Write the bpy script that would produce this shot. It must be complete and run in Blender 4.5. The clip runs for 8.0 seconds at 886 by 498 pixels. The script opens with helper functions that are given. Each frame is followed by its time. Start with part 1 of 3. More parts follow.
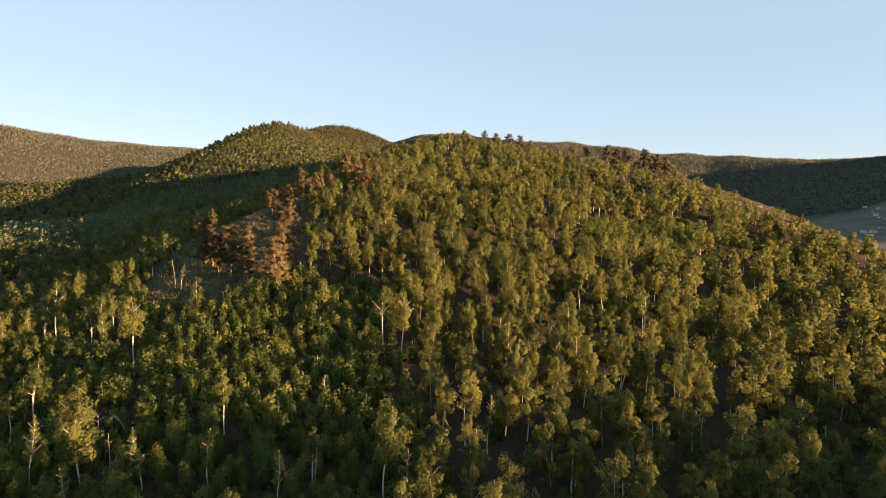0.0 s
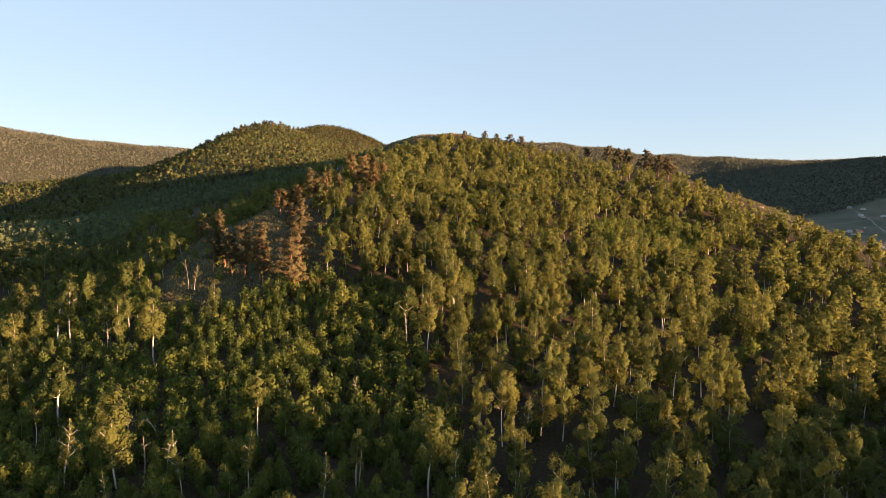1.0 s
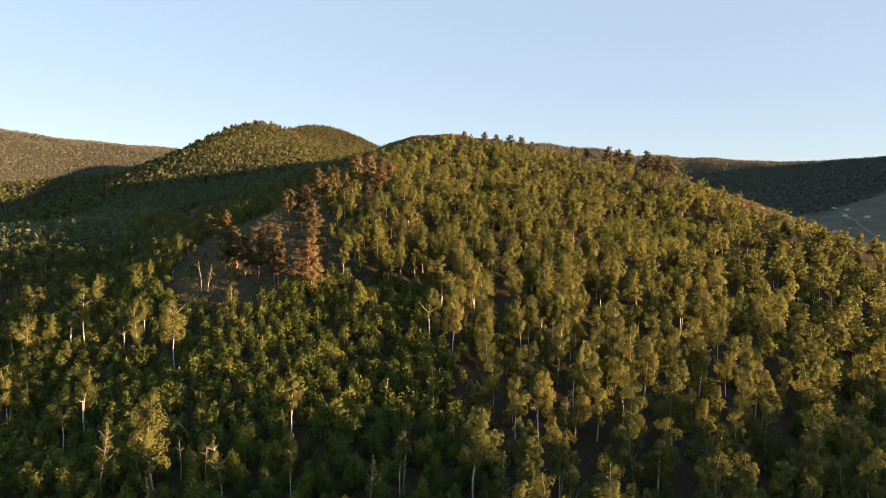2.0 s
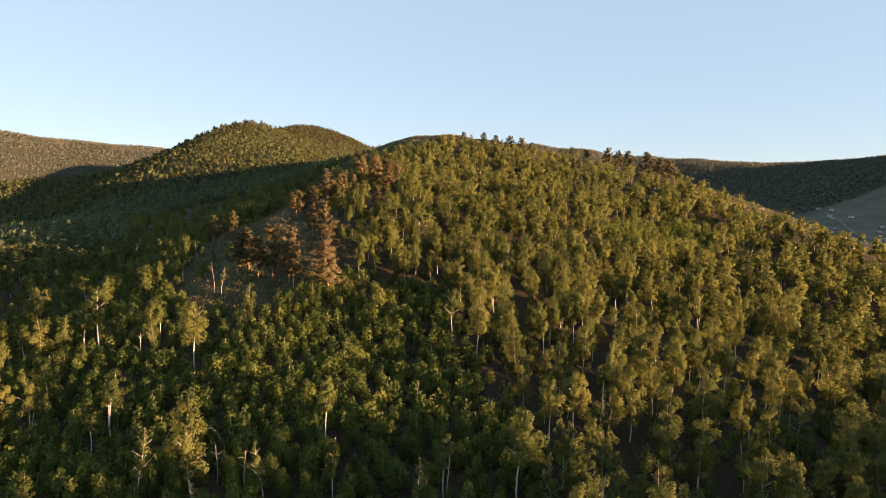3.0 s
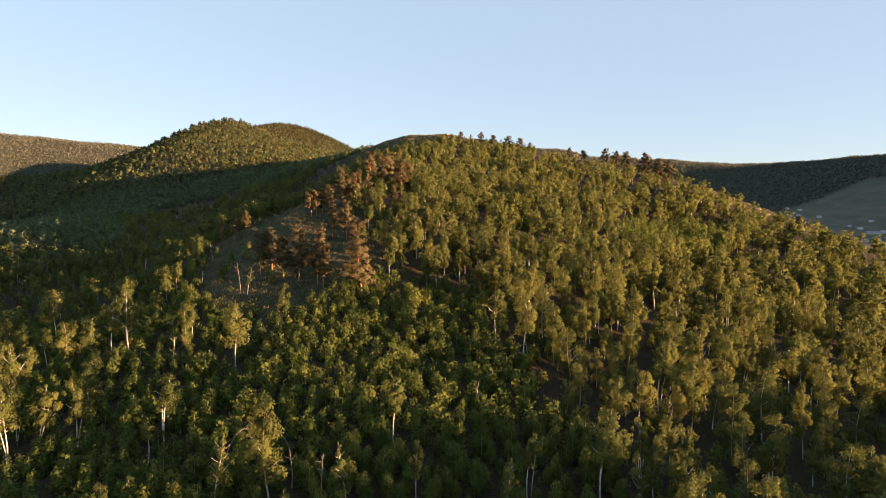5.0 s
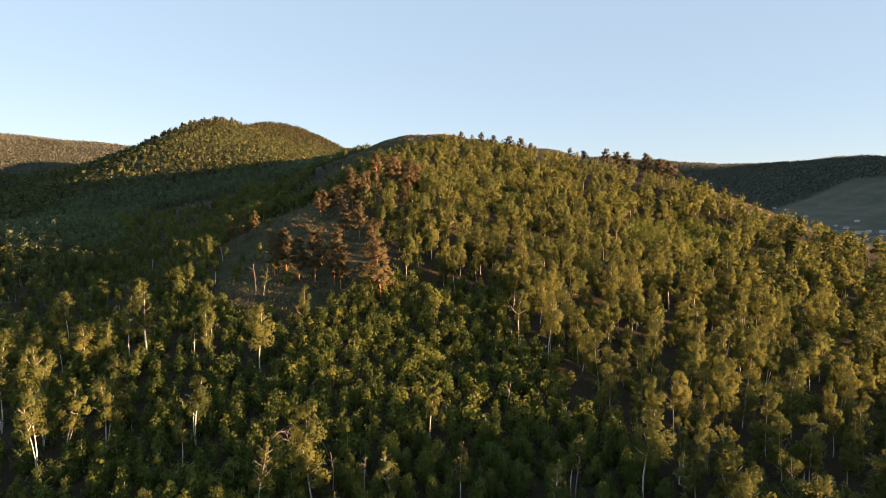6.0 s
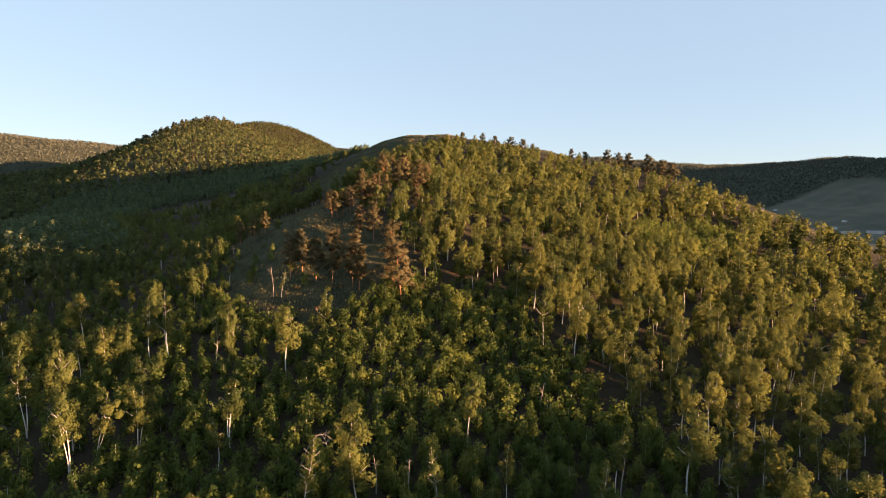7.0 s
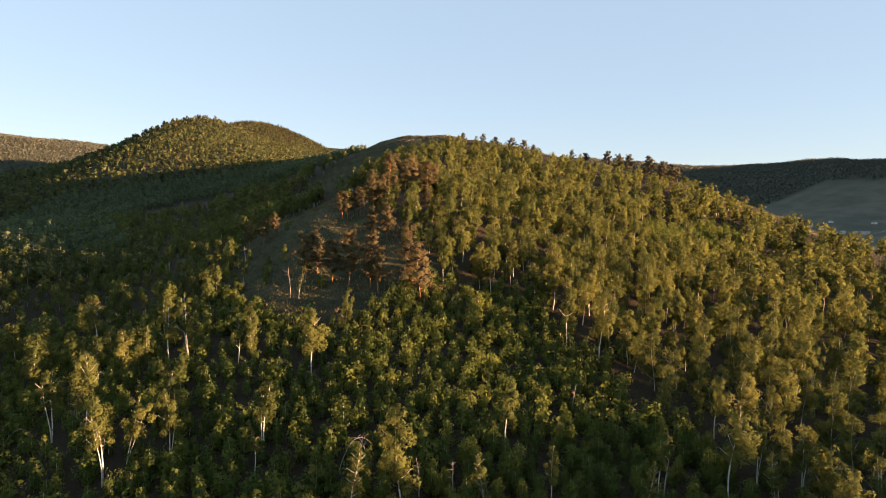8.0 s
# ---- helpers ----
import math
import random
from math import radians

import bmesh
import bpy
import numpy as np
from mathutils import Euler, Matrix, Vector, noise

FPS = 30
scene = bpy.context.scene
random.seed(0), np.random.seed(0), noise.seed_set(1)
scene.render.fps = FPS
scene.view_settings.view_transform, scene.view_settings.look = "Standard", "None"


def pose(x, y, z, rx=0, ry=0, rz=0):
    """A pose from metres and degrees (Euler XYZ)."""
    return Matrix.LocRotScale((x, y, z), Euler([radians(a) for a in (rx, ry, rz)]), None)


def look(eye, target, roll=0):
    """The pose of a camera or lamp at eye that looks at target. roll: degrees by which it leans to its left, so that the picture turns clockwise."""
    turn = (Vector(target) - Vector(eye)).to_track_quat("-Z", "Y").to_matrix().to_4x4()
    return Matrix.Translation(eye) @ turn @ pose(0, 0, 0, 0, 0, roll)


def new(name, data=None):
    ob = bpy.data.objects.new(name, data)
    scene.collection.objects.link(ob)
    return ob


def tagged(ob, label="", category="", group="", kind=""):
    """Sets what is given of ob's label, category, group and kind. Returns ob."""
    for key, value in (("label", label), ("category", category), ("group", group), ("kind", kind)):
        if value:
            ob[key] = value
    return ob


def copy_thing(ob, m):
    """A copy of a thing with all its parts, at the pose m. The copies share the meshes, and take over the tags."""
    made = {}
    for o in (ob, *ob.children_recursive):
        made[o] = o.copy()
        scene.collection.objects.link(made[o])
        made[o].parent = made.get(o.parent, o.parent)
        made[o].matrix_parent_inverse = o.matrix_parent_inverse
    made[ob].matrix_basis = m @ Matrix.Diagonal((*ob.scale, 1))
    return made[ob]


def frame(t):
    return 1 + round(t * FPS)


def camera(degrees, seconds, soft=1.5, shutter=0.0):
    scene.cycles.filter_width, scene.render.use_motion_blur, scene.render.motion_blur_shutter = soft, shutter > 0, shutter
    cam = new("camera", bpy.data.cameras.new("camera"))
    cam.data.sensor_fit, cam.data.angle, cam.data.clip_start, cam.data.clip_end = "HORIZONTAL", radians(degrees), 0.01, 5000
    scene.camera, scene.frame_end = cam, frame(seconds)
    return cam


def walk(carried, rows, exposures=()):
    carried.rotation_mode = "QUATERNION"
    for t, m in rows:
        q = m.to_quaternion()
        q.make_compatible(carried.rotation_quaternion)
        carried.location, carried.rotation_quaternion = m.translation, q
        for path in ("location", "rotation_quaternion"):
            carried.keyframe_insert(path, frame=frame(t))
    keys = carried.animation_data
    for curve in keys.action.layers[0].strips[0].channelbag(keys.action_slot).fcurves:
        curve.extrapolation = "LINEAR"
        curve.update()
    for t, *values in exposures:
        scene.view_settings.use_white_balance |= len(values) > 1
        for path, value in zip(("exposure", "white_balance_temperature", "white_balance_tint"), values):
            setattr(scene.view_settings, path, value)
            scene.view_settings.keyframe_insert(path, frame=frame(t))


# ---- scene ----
cam = camera(76.2, 8.0, 0.8)
METRES, EYE, TILT, LEAN, TURN = 80.0, 40.0, -4.5, 0.0, 0.0
ROWS = [
    (0.0, 0.0, 0.0, 0.0, 0.0, 0.0, -0.0),
    (0.5, -0.0633, 0.002, 0.0002, -0.59, 0.0, 0.05),
    (1.0, -0.1264, 0.0043, 0.0007, -1.23, 0.02, 0.08),
    (1.5, -0.1896, 0.0071, 0.0016, -1.87, 0.04, 0.11),
    (3.0, -0.3765, 0.0192, 0.0079, -3.82, 0.07, 0.21),
    (3.5, -0.4383, 0.0251, 0.0088, -4.49, 0.07, 0.26),
    (4.0, -0.5002, 0.0315, 0.0094, -5.18, 0.05, 0.29),
    (4.5, -0.56, 0.0379, 0.0098, -5.86, 0.03, 0.32),
    (6.0, -0.7444, 0.0611, 0.0165, -7.75, -0.05, 0.41),
    (6.5, -0.8065, 0.0704, 0.0193, -8.27, -0.06, 0.43),
    (7.0, -0.8687, 0.0805, 0.022, -8.86, -0.05, 0.45),
    (7.5, -0.9308, 0.0913, 0.0246, -9.47, -0.03, 0.45),
    (8.0, -0.9931, 0.1026, 0.0273, -10.07, -0.04, 0.46),
]
walk(cam, [(t, pose(0, 0, EYE, TILT, LEAN, TURN) @ pose(METRES * x, METRES * y, METRES * z, 90 + pitch, roll, yaw)) for t, x, y, z, yaw, pitch, roll in ROWS], [(0.0, 2.52, 6500, 25)])

# ---- light: a low evening sun from the right, clear sky ----
SUN_BEARING, SUN_HEIGHT = 123.0, 4.05
SUN_STRENGTH, SKY_STRENGTH = 5.0, 0.077

world = bpy.data.worlds.new("evening_sky")
scene.world = world
world.use_nodes = True
wt = world.node_tree
sky = wt.nodes.new("ShaderNodeTexSky")
sky.sky_type = "NISHITA"
sky.sun_disc = False
sky.sun_elevation, sky.sun_rotation = radians(SUN_HEIGHT), radians(SUN_BEARING)
sky.altitude, sky.air_density, sky.dust_density, sky.ozone_density = 1800, 1.0, 0.3, 1.0
background = wt.nodes["Background"]
haze = wt.nodes.new("ShaderNodeMix")  # thin high haze evens the clear sky out
haze.data_type = "RGBA"
haze.inputs[0].default_value = 0.74
haze.inputs[7].default_value = (1.14, 1.64, 1.9, 1)
wt.links.new(sky.outputs[0], haze.inputs[6])
wt.links.new(haze.outputs[2], background.inputs["Color"])
background.inputs["Strength"].default_value = SKY_STRENGTH

b, e = radians(SUN_BEARING), radians(SUN_HEIGHT)
to_sun = Vector((math.sin(b) * math.cos(e), math.cos(b) * math.cos(e), math.sin(e)))
sun_data = bpy.data.lights.new("sun", "SUN")
sun_data.energy, sun_data.angle, sun_data.color = SUN_STRENGTH, radians(0.5), (1.0, 0.59, 0.29)
sun = new("sun", sun_data)
sun.matrix_world = look(to_sun * 2000, (0, 0, 0))


# ---- materials ----
def material(name):
    m = bpy.data.materials.new(name)
    m.use_nodes = True
    return m, m.node_tree, m.node_tree.nodes["Principled BSDF"]


def node(nt, kind, **values):
    n = nt.nodes.new(kind)
    for k, v in values.items():
        n.inputs[k.replace("_", " ")].default_value = v
    return n


def ramp(nt, source, stops):
    r = nt.nodes.new("ShaderNodeValToRGB")
    while len(r.color_ramp.elements) < len(stops):
        r.color_ramp.elements.new(0.5)
    for el, (p, c) in zip(r.color_ramp.elements, stops):
        el.position, el.color = p, (*c, 1)
    nt.links.new(source, r.inputs[0])
    return r.outputs[0]


def mixed(nt, fac, a, c, blend="MIX"):
    n = nt.nodes.new("ShaderNodeMix")
    n.data_type, n.blend_type = "RGBA", blend
    for slot, v in ((0, fac), (6, a), (7, c)):
        if isinstance(v, (int, float)):
            n.inputs[slot].default_value = v
        elif isinstance(v, tuple):
            n.inputs[slot].default_value = (*v, 1)
        else:
            nt.links.new(v, n.inputs[slot])
    return n.outputs[2]


def calc(nt, op, a, c=0.0):
    n = nt.nodes.new("ShaderNodeMath")
    n.operation = op
    for slot, v in ((0, a), (1, c)):
        if isinstance(v, (int, float)):
            n.inputs[slot].default_value = v
        else:
            nt.links.new(v, n.inputs[slot])
    return n.outputs[0]


def leaf_material(name, dark, mid, light, through_light, share=0.3, grain=5.0, full=0.71, holes=0.6):
    """Leaves: each tree has its own tint, each leaf spray its own shade and a ragged round outline, and light passes through."""
    m, nt, bsdf = material(name)
    tint = nt.nodes.new("ShaderNodeAttribute")
    tint.attribute_name = "tint"
    info = nt.nodes.new("ShaderNodeObjectInfo")
    geo = nt.nodes.new("ShaderNodeNewGeometry")
    per_tree = calc(nt, "FRACT", calc(nt, "ADD", tint.outputs["Fac"], info.outputs["Random"]))
    mix = calc(nt, "ADD", calc(nt, "MULTIPLY", per_tree, 0.82), calc(nt, "MULTIPLY", geo.outputs["Random Per Island"], 0.18))
    col = ramp(nt, mix, [(0.05, dark), (0.5, mid), (0.95, light)])
    nt.links.new(col, bsdf.inputs["Base Color"])
    bsdf.inputs["Roughness"].default_value = 0.75
    bsdf.inputs["Specular IOR Level"].default_value = 0.06
    tr = nt.nodes.new("ShaderNodeBsdfTranslucent")
    nt.links.new(mixed(nt, 0.5, col, through_light), tr.inputs[0])
    both = nt.nodes.new("ShaderNodeMixShader")
    both.inputs[0].default_value = share
    nt.links.new(bsdf.outputs[0], both.inputs[1])
    nt.links.new(tr.outputs[0], both.inputs[2])
    gaps = node(nt, "ShaderNodeTexNoise", Scale=grain, Detail=2.0, Roughness=0.6)  # sprays are open between their leaves
    nt.links.new(geo.outputs["Position"], gaps.inputs["Vector"])
    corner = nt.nodes.new("ShaderNodeAttribute")  # 1 at a spray's corners, a third at its middle
    corner.attribute_name = "corner"
    split = nt.nodes.new("ShaderNodeSeparateXYZ")
    nt.links.new(corner.outputs["Vector"], split.inputs[0])
    outer = calc(nt, "MAXIMUM", calc(nt, "MAXIMUM", split.outputs[0], split.outputs[1]), split.outputs[2])
    ragged = calc(nt, "ADD", outer, calc(nt, "MULTIPLY", calc(nt, "SUBTRACT", gaps.outputs[0], 0.5), 0.9))
    opened = calc(nt, "MAXIMUM", calc(nt, "GREATER_THAN", ragged, full), calc(nt, "GREATER_THAN", gaps.outputs[0], holes))
    clear = nt.nodes.new("ShaderNodeBsdfTransparent")
    spray = nt.nodes.new("ShaderNodeMixShader")
    nt.links.new(opened, spray.inputs[0])
    nt.links.new(both.outputs[0], spray.inputs[1])
    nt.links.new(clear.outputs[0], spray.inputs[2])
    nt.links.new(spray.outputs[0], nt.nodes["Material Output"].inputs["Surface"])
    return m


def bark_material(name, stops, scale, stretch, bump=0.4, rough=0.85):
    m, nt, bsdf = material(name)
    co = nt.nodes.new("ShaderNodeTexCoord")
    mp = nt.nodes.new("ShaderNodeMapping")
    mp.inputs["Scale"].default_value = (1, 1, stretch)
    nt.links.new(co.outputs["Object"], mp.inputs[0])
    n1 = node(nt, "ShaderNodeTexNoise", Scale=scale, Detail=5.0, Roughness=0.65)
    nt.links.new(mp.outputs[0], n1.inputs["Vector"])
    nt.links.new(ramp(nt, n1.outputs[0], stops), bsdf.inputs["Base Color"])
    bp = node(nt, "ShaderNodeBump", Strength=bump, Distance=0.05)
    nt.links.new(n1.outputs[0], bp.inputs["Height"])
    nt.links.new(bp.outputs[0], bsdf.inputs["Normal"])
    bsdf.inputs["Roughness"].default_value = rough
    return m


def ground_material():
    """Hill ground: dry grass, green grass, bare soil and leaf litter in patches of several sizes, stony where steep."""
    m, nt, bsdf = material("hill_ground")
    geo = nt.nodes.new("ShaderNodeNewGeometry")
    big = node(nt, "ShaderNodeTexNoise", Scale=0.012, Detail=6.0, Roughness=0.6)
    mid = node(nt, "ShaderNodeTexNoise", Scale=0.15, Detail=6.0, Roughness=0.65)
    fine = node(nt, "ShaderNodeTexNoise", Scale=2.2, Detail=5.0, Roughness=0.7)
    for n in (big, mid, fine):
        nt.links.new(geo.outputs["Position"], n.inputs["Vector"])
    grass = ramp(nt, mid.outputs[0], [(0.3, (0.028, 0.034, 0.016)), (0.5, (0.048, 0.053, 0.027)), (0.7, (0.088, 0.08, 0.043))])
    litter = ramp(nt, fine.outputs[0], [(0.3, (0.02, 0.018, 0.011)), (0.7, (0.06, 0.047, 0.028))])
    wood = nt.nodes.new("ShaderNodeAttribute")
    wood.attribute_name = "wood"
    col = mixed(nt, wood.outputs["Fac"], grass, litter)
    scrub = ramp(nt, mid.outputs[0], [(0.3, (0.032, 0.038, 0.024)), (0.7, (0.062, 0.066, 0.042))])
    far_scrub = nt.nodes.new("ShaderNodeAttribute")
    far_scrub.attribute_name = "scrub"
    col = mixed(nt, far_scrub.outputs["Fac"], col, scrub)
    field = ramp(nt, big.outputs[0], [(0.35, (0.068, 0.076, 0.054)), (0.5, (0.095, 0.097, 0.068)), (0.65, (0.125, 0.118, 0.085))])
    meadow = nt.nodes.new("ShaderNodeAttribute")
    meadow.attribute_name = "meadow"
    col = mixed(nt, meadow.outputs["Fac"], col, field)
    col = mixed(nt, 0.5, col, ramp(nt, fine.outputs[0], [(0.25, (0.35, 0.35, 0.35)), (0.75, (1, 1, 1))]), "MULTIPLY")
    nt.links.new(col, bsdf.inputs["Base Color"])
    bsdf.inputs["Roughness"].default_value = 0.95
    bsdf.inputs["Specular IOR Level"].default_value = 0.1
    bp = node(nt, "ShaderNodeBump", Strength=0.8, Distance=0.4)
    nt.links.new(fine.outputs[0], bp.inputs["Height"])
    nt.links.new(bp.outputs[0], bsdf.inputs["Normal"])
    return m


BIRCH_LEAF = leaf_material("birch_leaves", (0.054, 0.073, 0.024), (0.1, 0.122, 0.037), (0.142, 0.148, 0.041), (0.238, 0.24, 0.05), 0.5, 6.5)
YOUNG_LEAF = leaf_material("young_birch_leaves", (0.044, 0.069, 0.02), (0.08, 0.11, 0.027), (0.138, 0.155, 0.035), (0.22, 0.26, 0.045), 0.5, 6.5)
PINE_LEAF = leaf_material("pine_needles", (0.068, 0.064, 0.032), (0.11, 0.096, 0.047), (0.15, 0.12, 0.058), (0.19, 0.145, 0.062), 0.36)
DARK_PINE_LEAF = leaf_material("dark_pine_needles", (0.044, 0.046, 0.026), (0.066, 0.062, 0.034), (0.095, 0.08, 0.042), (0.08, 0.072, 0.034), 0.14)
FAR_LEAF = leaf_material("far_woodland_leaves", (0.056, 0.076, 0.032), (0.084, 0.103, 0.04), (0.116, 0.128, 0.048), (0.125, 0.135, 0.036), 0.4, 1.0, 0.8, 0.7)
FAR_PINE_LEAF = leaf_material("far_pine_needles", (0.035, 0.04, 0.02), (0.055, 0.055, 0.026), (0.08, 0.07, 0.034), (0.07, 0.07, 0.03), 0.1, 1.0, 0.8, 0.7)
# conifer needles greyed and lightened: haze of the distance put into their colour
MOUNTAIN_LEAF = leaf_material("hazy_mountain_conifers", (0.056, 0.066, 0.054), (0.076, 0.086, 0.066), (0.098, 0.105, 0.078), (0.1, 0.105, 0.07), 0.1, 0.8, 0.86, 0.8)
# valley birch leaves made paler and bluer, standing in for distance haze
VALLEY_LEAF = leaf_material("hazy_valley_birch_leaves", (0.07, 0.098, 0.052), (0.094, 0.124, 0.062), (0.12, 0.146, 0.07), (0.13, 0.16, 0.06), 0.35, 2.5, 0.75, 0.66)
BIRCH_BARK = bark_material("birch_bark", [(0.36, (0.06, 0.05, 0.045)), (0.46, (0.44, 0.41, 0.36)), (0.7, (0.62, 0.58, 0.52))], 2.2, 2.5)
PINE_BARK = bark_material("pine_bark", [(0.3, (0.1, 0.045, 0.022)), (0.5, (0.28, 0.125, 0.055)), (0.75, (0.42, 0.21, 0.1))], 3.0, 0.35)
ROCK = bark_material("pink_rock", [(0.3, (0.16, 0.12, 0.1)), (0.6, (0.34, 0.24, 0.19)), (0.8, (0.45, 0.34, 0.27))], 1.3, 1.0, 0.8)
BUSH_LEAF = leaf_material("dry_bush_leaves", (0.085, 0.055, 0.03), (0.13, 0.085, 0.045), (0.17, 0.12, 0.055), (0.14, 0.09, 0.03), 0.15)
GRASS_BLADE = leaf_material("dry_grass_blades", (0.07, 0.075, 0.034), (0.115, 0.108, 0.052), (0.17, 0.145, 0.075), (0.15, 0.14, 0.05), 0.2)
PLASTER = bark_material("whitewashed_wall", [(0.3, (0.42, 0.4, 0.38)), (0.7, (0.6, 0.59, 0.56))], 0.8, 1.0, 0.1)
TIMBER = bark_material("weathered_timber", [(0.3, (0.12, 0.09, 0.07)), (0.7, (0.26, 0.2, 0.16))], 1.5, 0.3, 0.2)
GREY_ROOF = bark_material("grey_sheet_roof", [(0.3, (0.14, 0.14, 0.145)), (0.7, (0.24, 0.24, 0.245))], 0.7, 1.0, 0.1, 0.5)
RED_ROOF = bark_material("red_painted_roof", [(0.3, (0.33, 0.06, 0.045)), (0.7, (0.48, 0.1, 0.07))], 0.7, 1.0, 0.1, 0.5)
DARK_PANE = bark_material("dark_window", [(0.3, (0.02, 0.022, 0.026)), (0.7, (0.04, 0.043, 0.05))], 1.0, 1.0, 0.0, 0.15)
TRACK = bark_material("gravel_track", [(0.3, (0.09, 0.08, 0.065)), (0.7, (0.16, 0.145, 0.12))], 0.5, 1.0, 0.3)
DEAD_BARK = bark_material("dead_wood", [(0.3, (0.12, 0.1, 0.085)), (0.7, (0.3, 0.26, 0.22))], 3.0, 0.4)
GROUND = ground_material()

# ---- the shape of the land ----
# rows: x, y, height, half-width
NEAR_HILLS = [
    (-40, 110, 4.8, 75), (60, 120, 6.0, 75), (150, 150, -12.0, 75), (-140, 120, -0.3, 75), (-60, 185, 3.2, 75),
    (30, 200, 2.3, 75), (120, 230, 15.1, 75), (-150, 230, -7.7, 75), (210, 290, -16.7, 75), (-80, 270, 32.0, 75),
    (20, 310, 26.6, 75), (130, 330, -1.2, 75), (-170, 340, 6.6, 75), (-20, 400, -12.7, 75), (90, 420, 38.2, 75),
    # rows with y below 0: unseen hills and dip added to shade the foreground
    (-20, 500, 45.3, 75), (185, 350, 30.1, 62), (-70, 190, 3.3, 62), (230, 230, 24.6, 75), (285, -45, 29.0, 95), (300, -175, 33.5, 75), (292, -18, -3.0, 50), (-70, 278, 6.0, 45), (-45, 368, 20.0, 44), (-15, 410, 10.0, 40),
]
FAR_HILLS = [
    (-330, 450, 36.0, 165), (-250, 650, -13.8, 165), (-60, 640, 50.4, 165), (250, 420, 21.5, 165), (130, 660, 38.9, 165),
    (-330, 900, 80.9, 165), (-600, 1150, -19.7, 165), (-820, 1150, 83.0, 165), (-400, 1180, 66.4, 165), (40, 760, 41.7, 165),
    (-370, 1320, 118.2, 260), (-150, 1560, 24.5, 260), (-400, 1750, 130.7, 260), (150, 1100, 67.9, 260), (-350, 2050, 189.0, 260),
    (60, 1900, 60.0, 240), (1950, 1500, 150.6, 380), (1450, 1500, 42.2, 300), (-365, 1240, 17.0, 80), (-400, 1850, 14.0, 130), (-440, 1120, -8.0, 70),
]
# crest of the mountains all round: bearing, height
CREST = [
    (-60, 420), (-50, 440), (-38, 425), (-34, 388), (-30, 368), (-26, 355), (-20, 340), (-10, 330), (0, 380), (8, 415), (12, 409),
    # bearings 58 to 98: unseen ridge, its heights set to shade the valley
    (16, 375), (22, 321), (27, 304), (30, 290), (32, 258), (35, 268), (38, 265), (41, 285), (48, 270), (58, 330), (68, 250), (80, 340),
    (92, 520), (98, 300), (104, 80), (112, 50), (130, 50),
]


def smooth(a, lo, hi):
    s = np.clip((a - lo) / (hi - lo), 0, 1)
    return s * s * (3 - 2 * s)


def ripples(x, y, length, seed):
    """Smooth uneven ground, about -1 to 1, with bumps of roughly that length."""
    g = np.random.RandomState(seed)
    out = 0.0
    for _ in range(7):
        a, k, p = g.uniform(0, 6.283), 6.283 / (length * g.uniform(0.7, 1.6)), g.uniform(0, 6.283)
        out = out + np.sin((x * np.cos(a) + y * np.sin(a)) * k + p)
    return out / 3.2


def ground(x, y):
    x, y = np.asarray(x, float), np.asarray(y, float)
    r, bearing = np.hypot(x, y), np.degrees(np.arctan2(x, y))
    crest = np.array(CREST, float)
    w = np.exp(-(((bearing[..., None] - crest[:, 0]) / 2.6) ** 2)) + 1e-9 * (np.abs(bearing[..., None] - crest[:, 0]) < 30)
    h = (w * crest[:, 1]).sum(-1) / np.maximum(w.sum(-1), 1e-30)
    h = np.where((bearing > 130) | (bearing < -64), 60.0, h)
    z = -26 + (h + 26) * smooth(r, 1900, 3600)
    for cx, cy, height, half in NEAR_HILLS + FAR_HILLS:
        z = z + height * np.exp(-((x - cx) ** 2 + (y - cy) ** 2) / (2 * half * half))
    z = z + 0.5 * ripples(x, y, 14, 3) + 1.0 * ripples(x, y, 45, 4) * smooth(r, 40, 200)
    z = z + 5 * ripples(x, y, 260, 5) * smooth(r, 1700, 2600) + 14 * ripples(x, y, 620, 6) * smooth(r, 1900, 2800) * (1 - smooth(r, 3000, 3500)) * (1 - smooth(x, 300, 900) * (1 - smooth(y, 2000, 2600)))
    return z


def bump_at(x, y, cx, cy, sx, sy, turn=0.0):
    a = radians(turn)
    u, v = (x - cx) * math.cos(a) + (y - cy) * math.sin(a), -(x - cx) * math.sin(a) + (y - cy) * math.cos(a)
    return np.exp(-(u / sx) ** 2 - (v / sy) ** 2)


def open_grass(x, y):
    """0 in the woods, 1 on the bare grass of the spur, the peak and the right-hand brow."""
    spur = bump_at(x, y, -74, 222, 20, 34, 10) + bump_at(x, y, -92, 275, 22, 60, 12) + bump_at(x, y, -106, 236, 13, 40, 14) + bump_at(x, y, -84, 390, 13, 100, -14)
    peak = bump_at(x, y, -34, 530, 26, 75, 12) + bump_at(x, y, -4, 493, 25, 15) + bump_at(x, y, -84, 470, 30, 24) + bump_at(x, y, -58, 480, 24, 26)
    peak = peak + bump_at(x, y, -300, 1268, 26, 30)
    brow = bump_at(x, y, 205, 310, 16, 75, 25)
    return np.clip(1.6 * (spur + peak + brow) + 0.25 * ripples(x, y, 22, 8) - 0.25, 0, 1)


def valley_meadow(x, y):
    near_village = 1 - smooth(np.hypot(x - 1050, y - 1050), 620, 800)
    grass_hill = 1 - smooth(np.hypot(x - 1850, y - 1350), 560, 700)
    wooded = np.maximum(smooth(y - 0.2 * (x - 1300), 1590, 1680), smooth(ground(x, y) + 8 * ripples(x, y, 90, 31), 112, 140))
    return np.clip(smooth(x, 380, 560) * (near_village + grass_hill) * (1 - wooded), 0, 1)


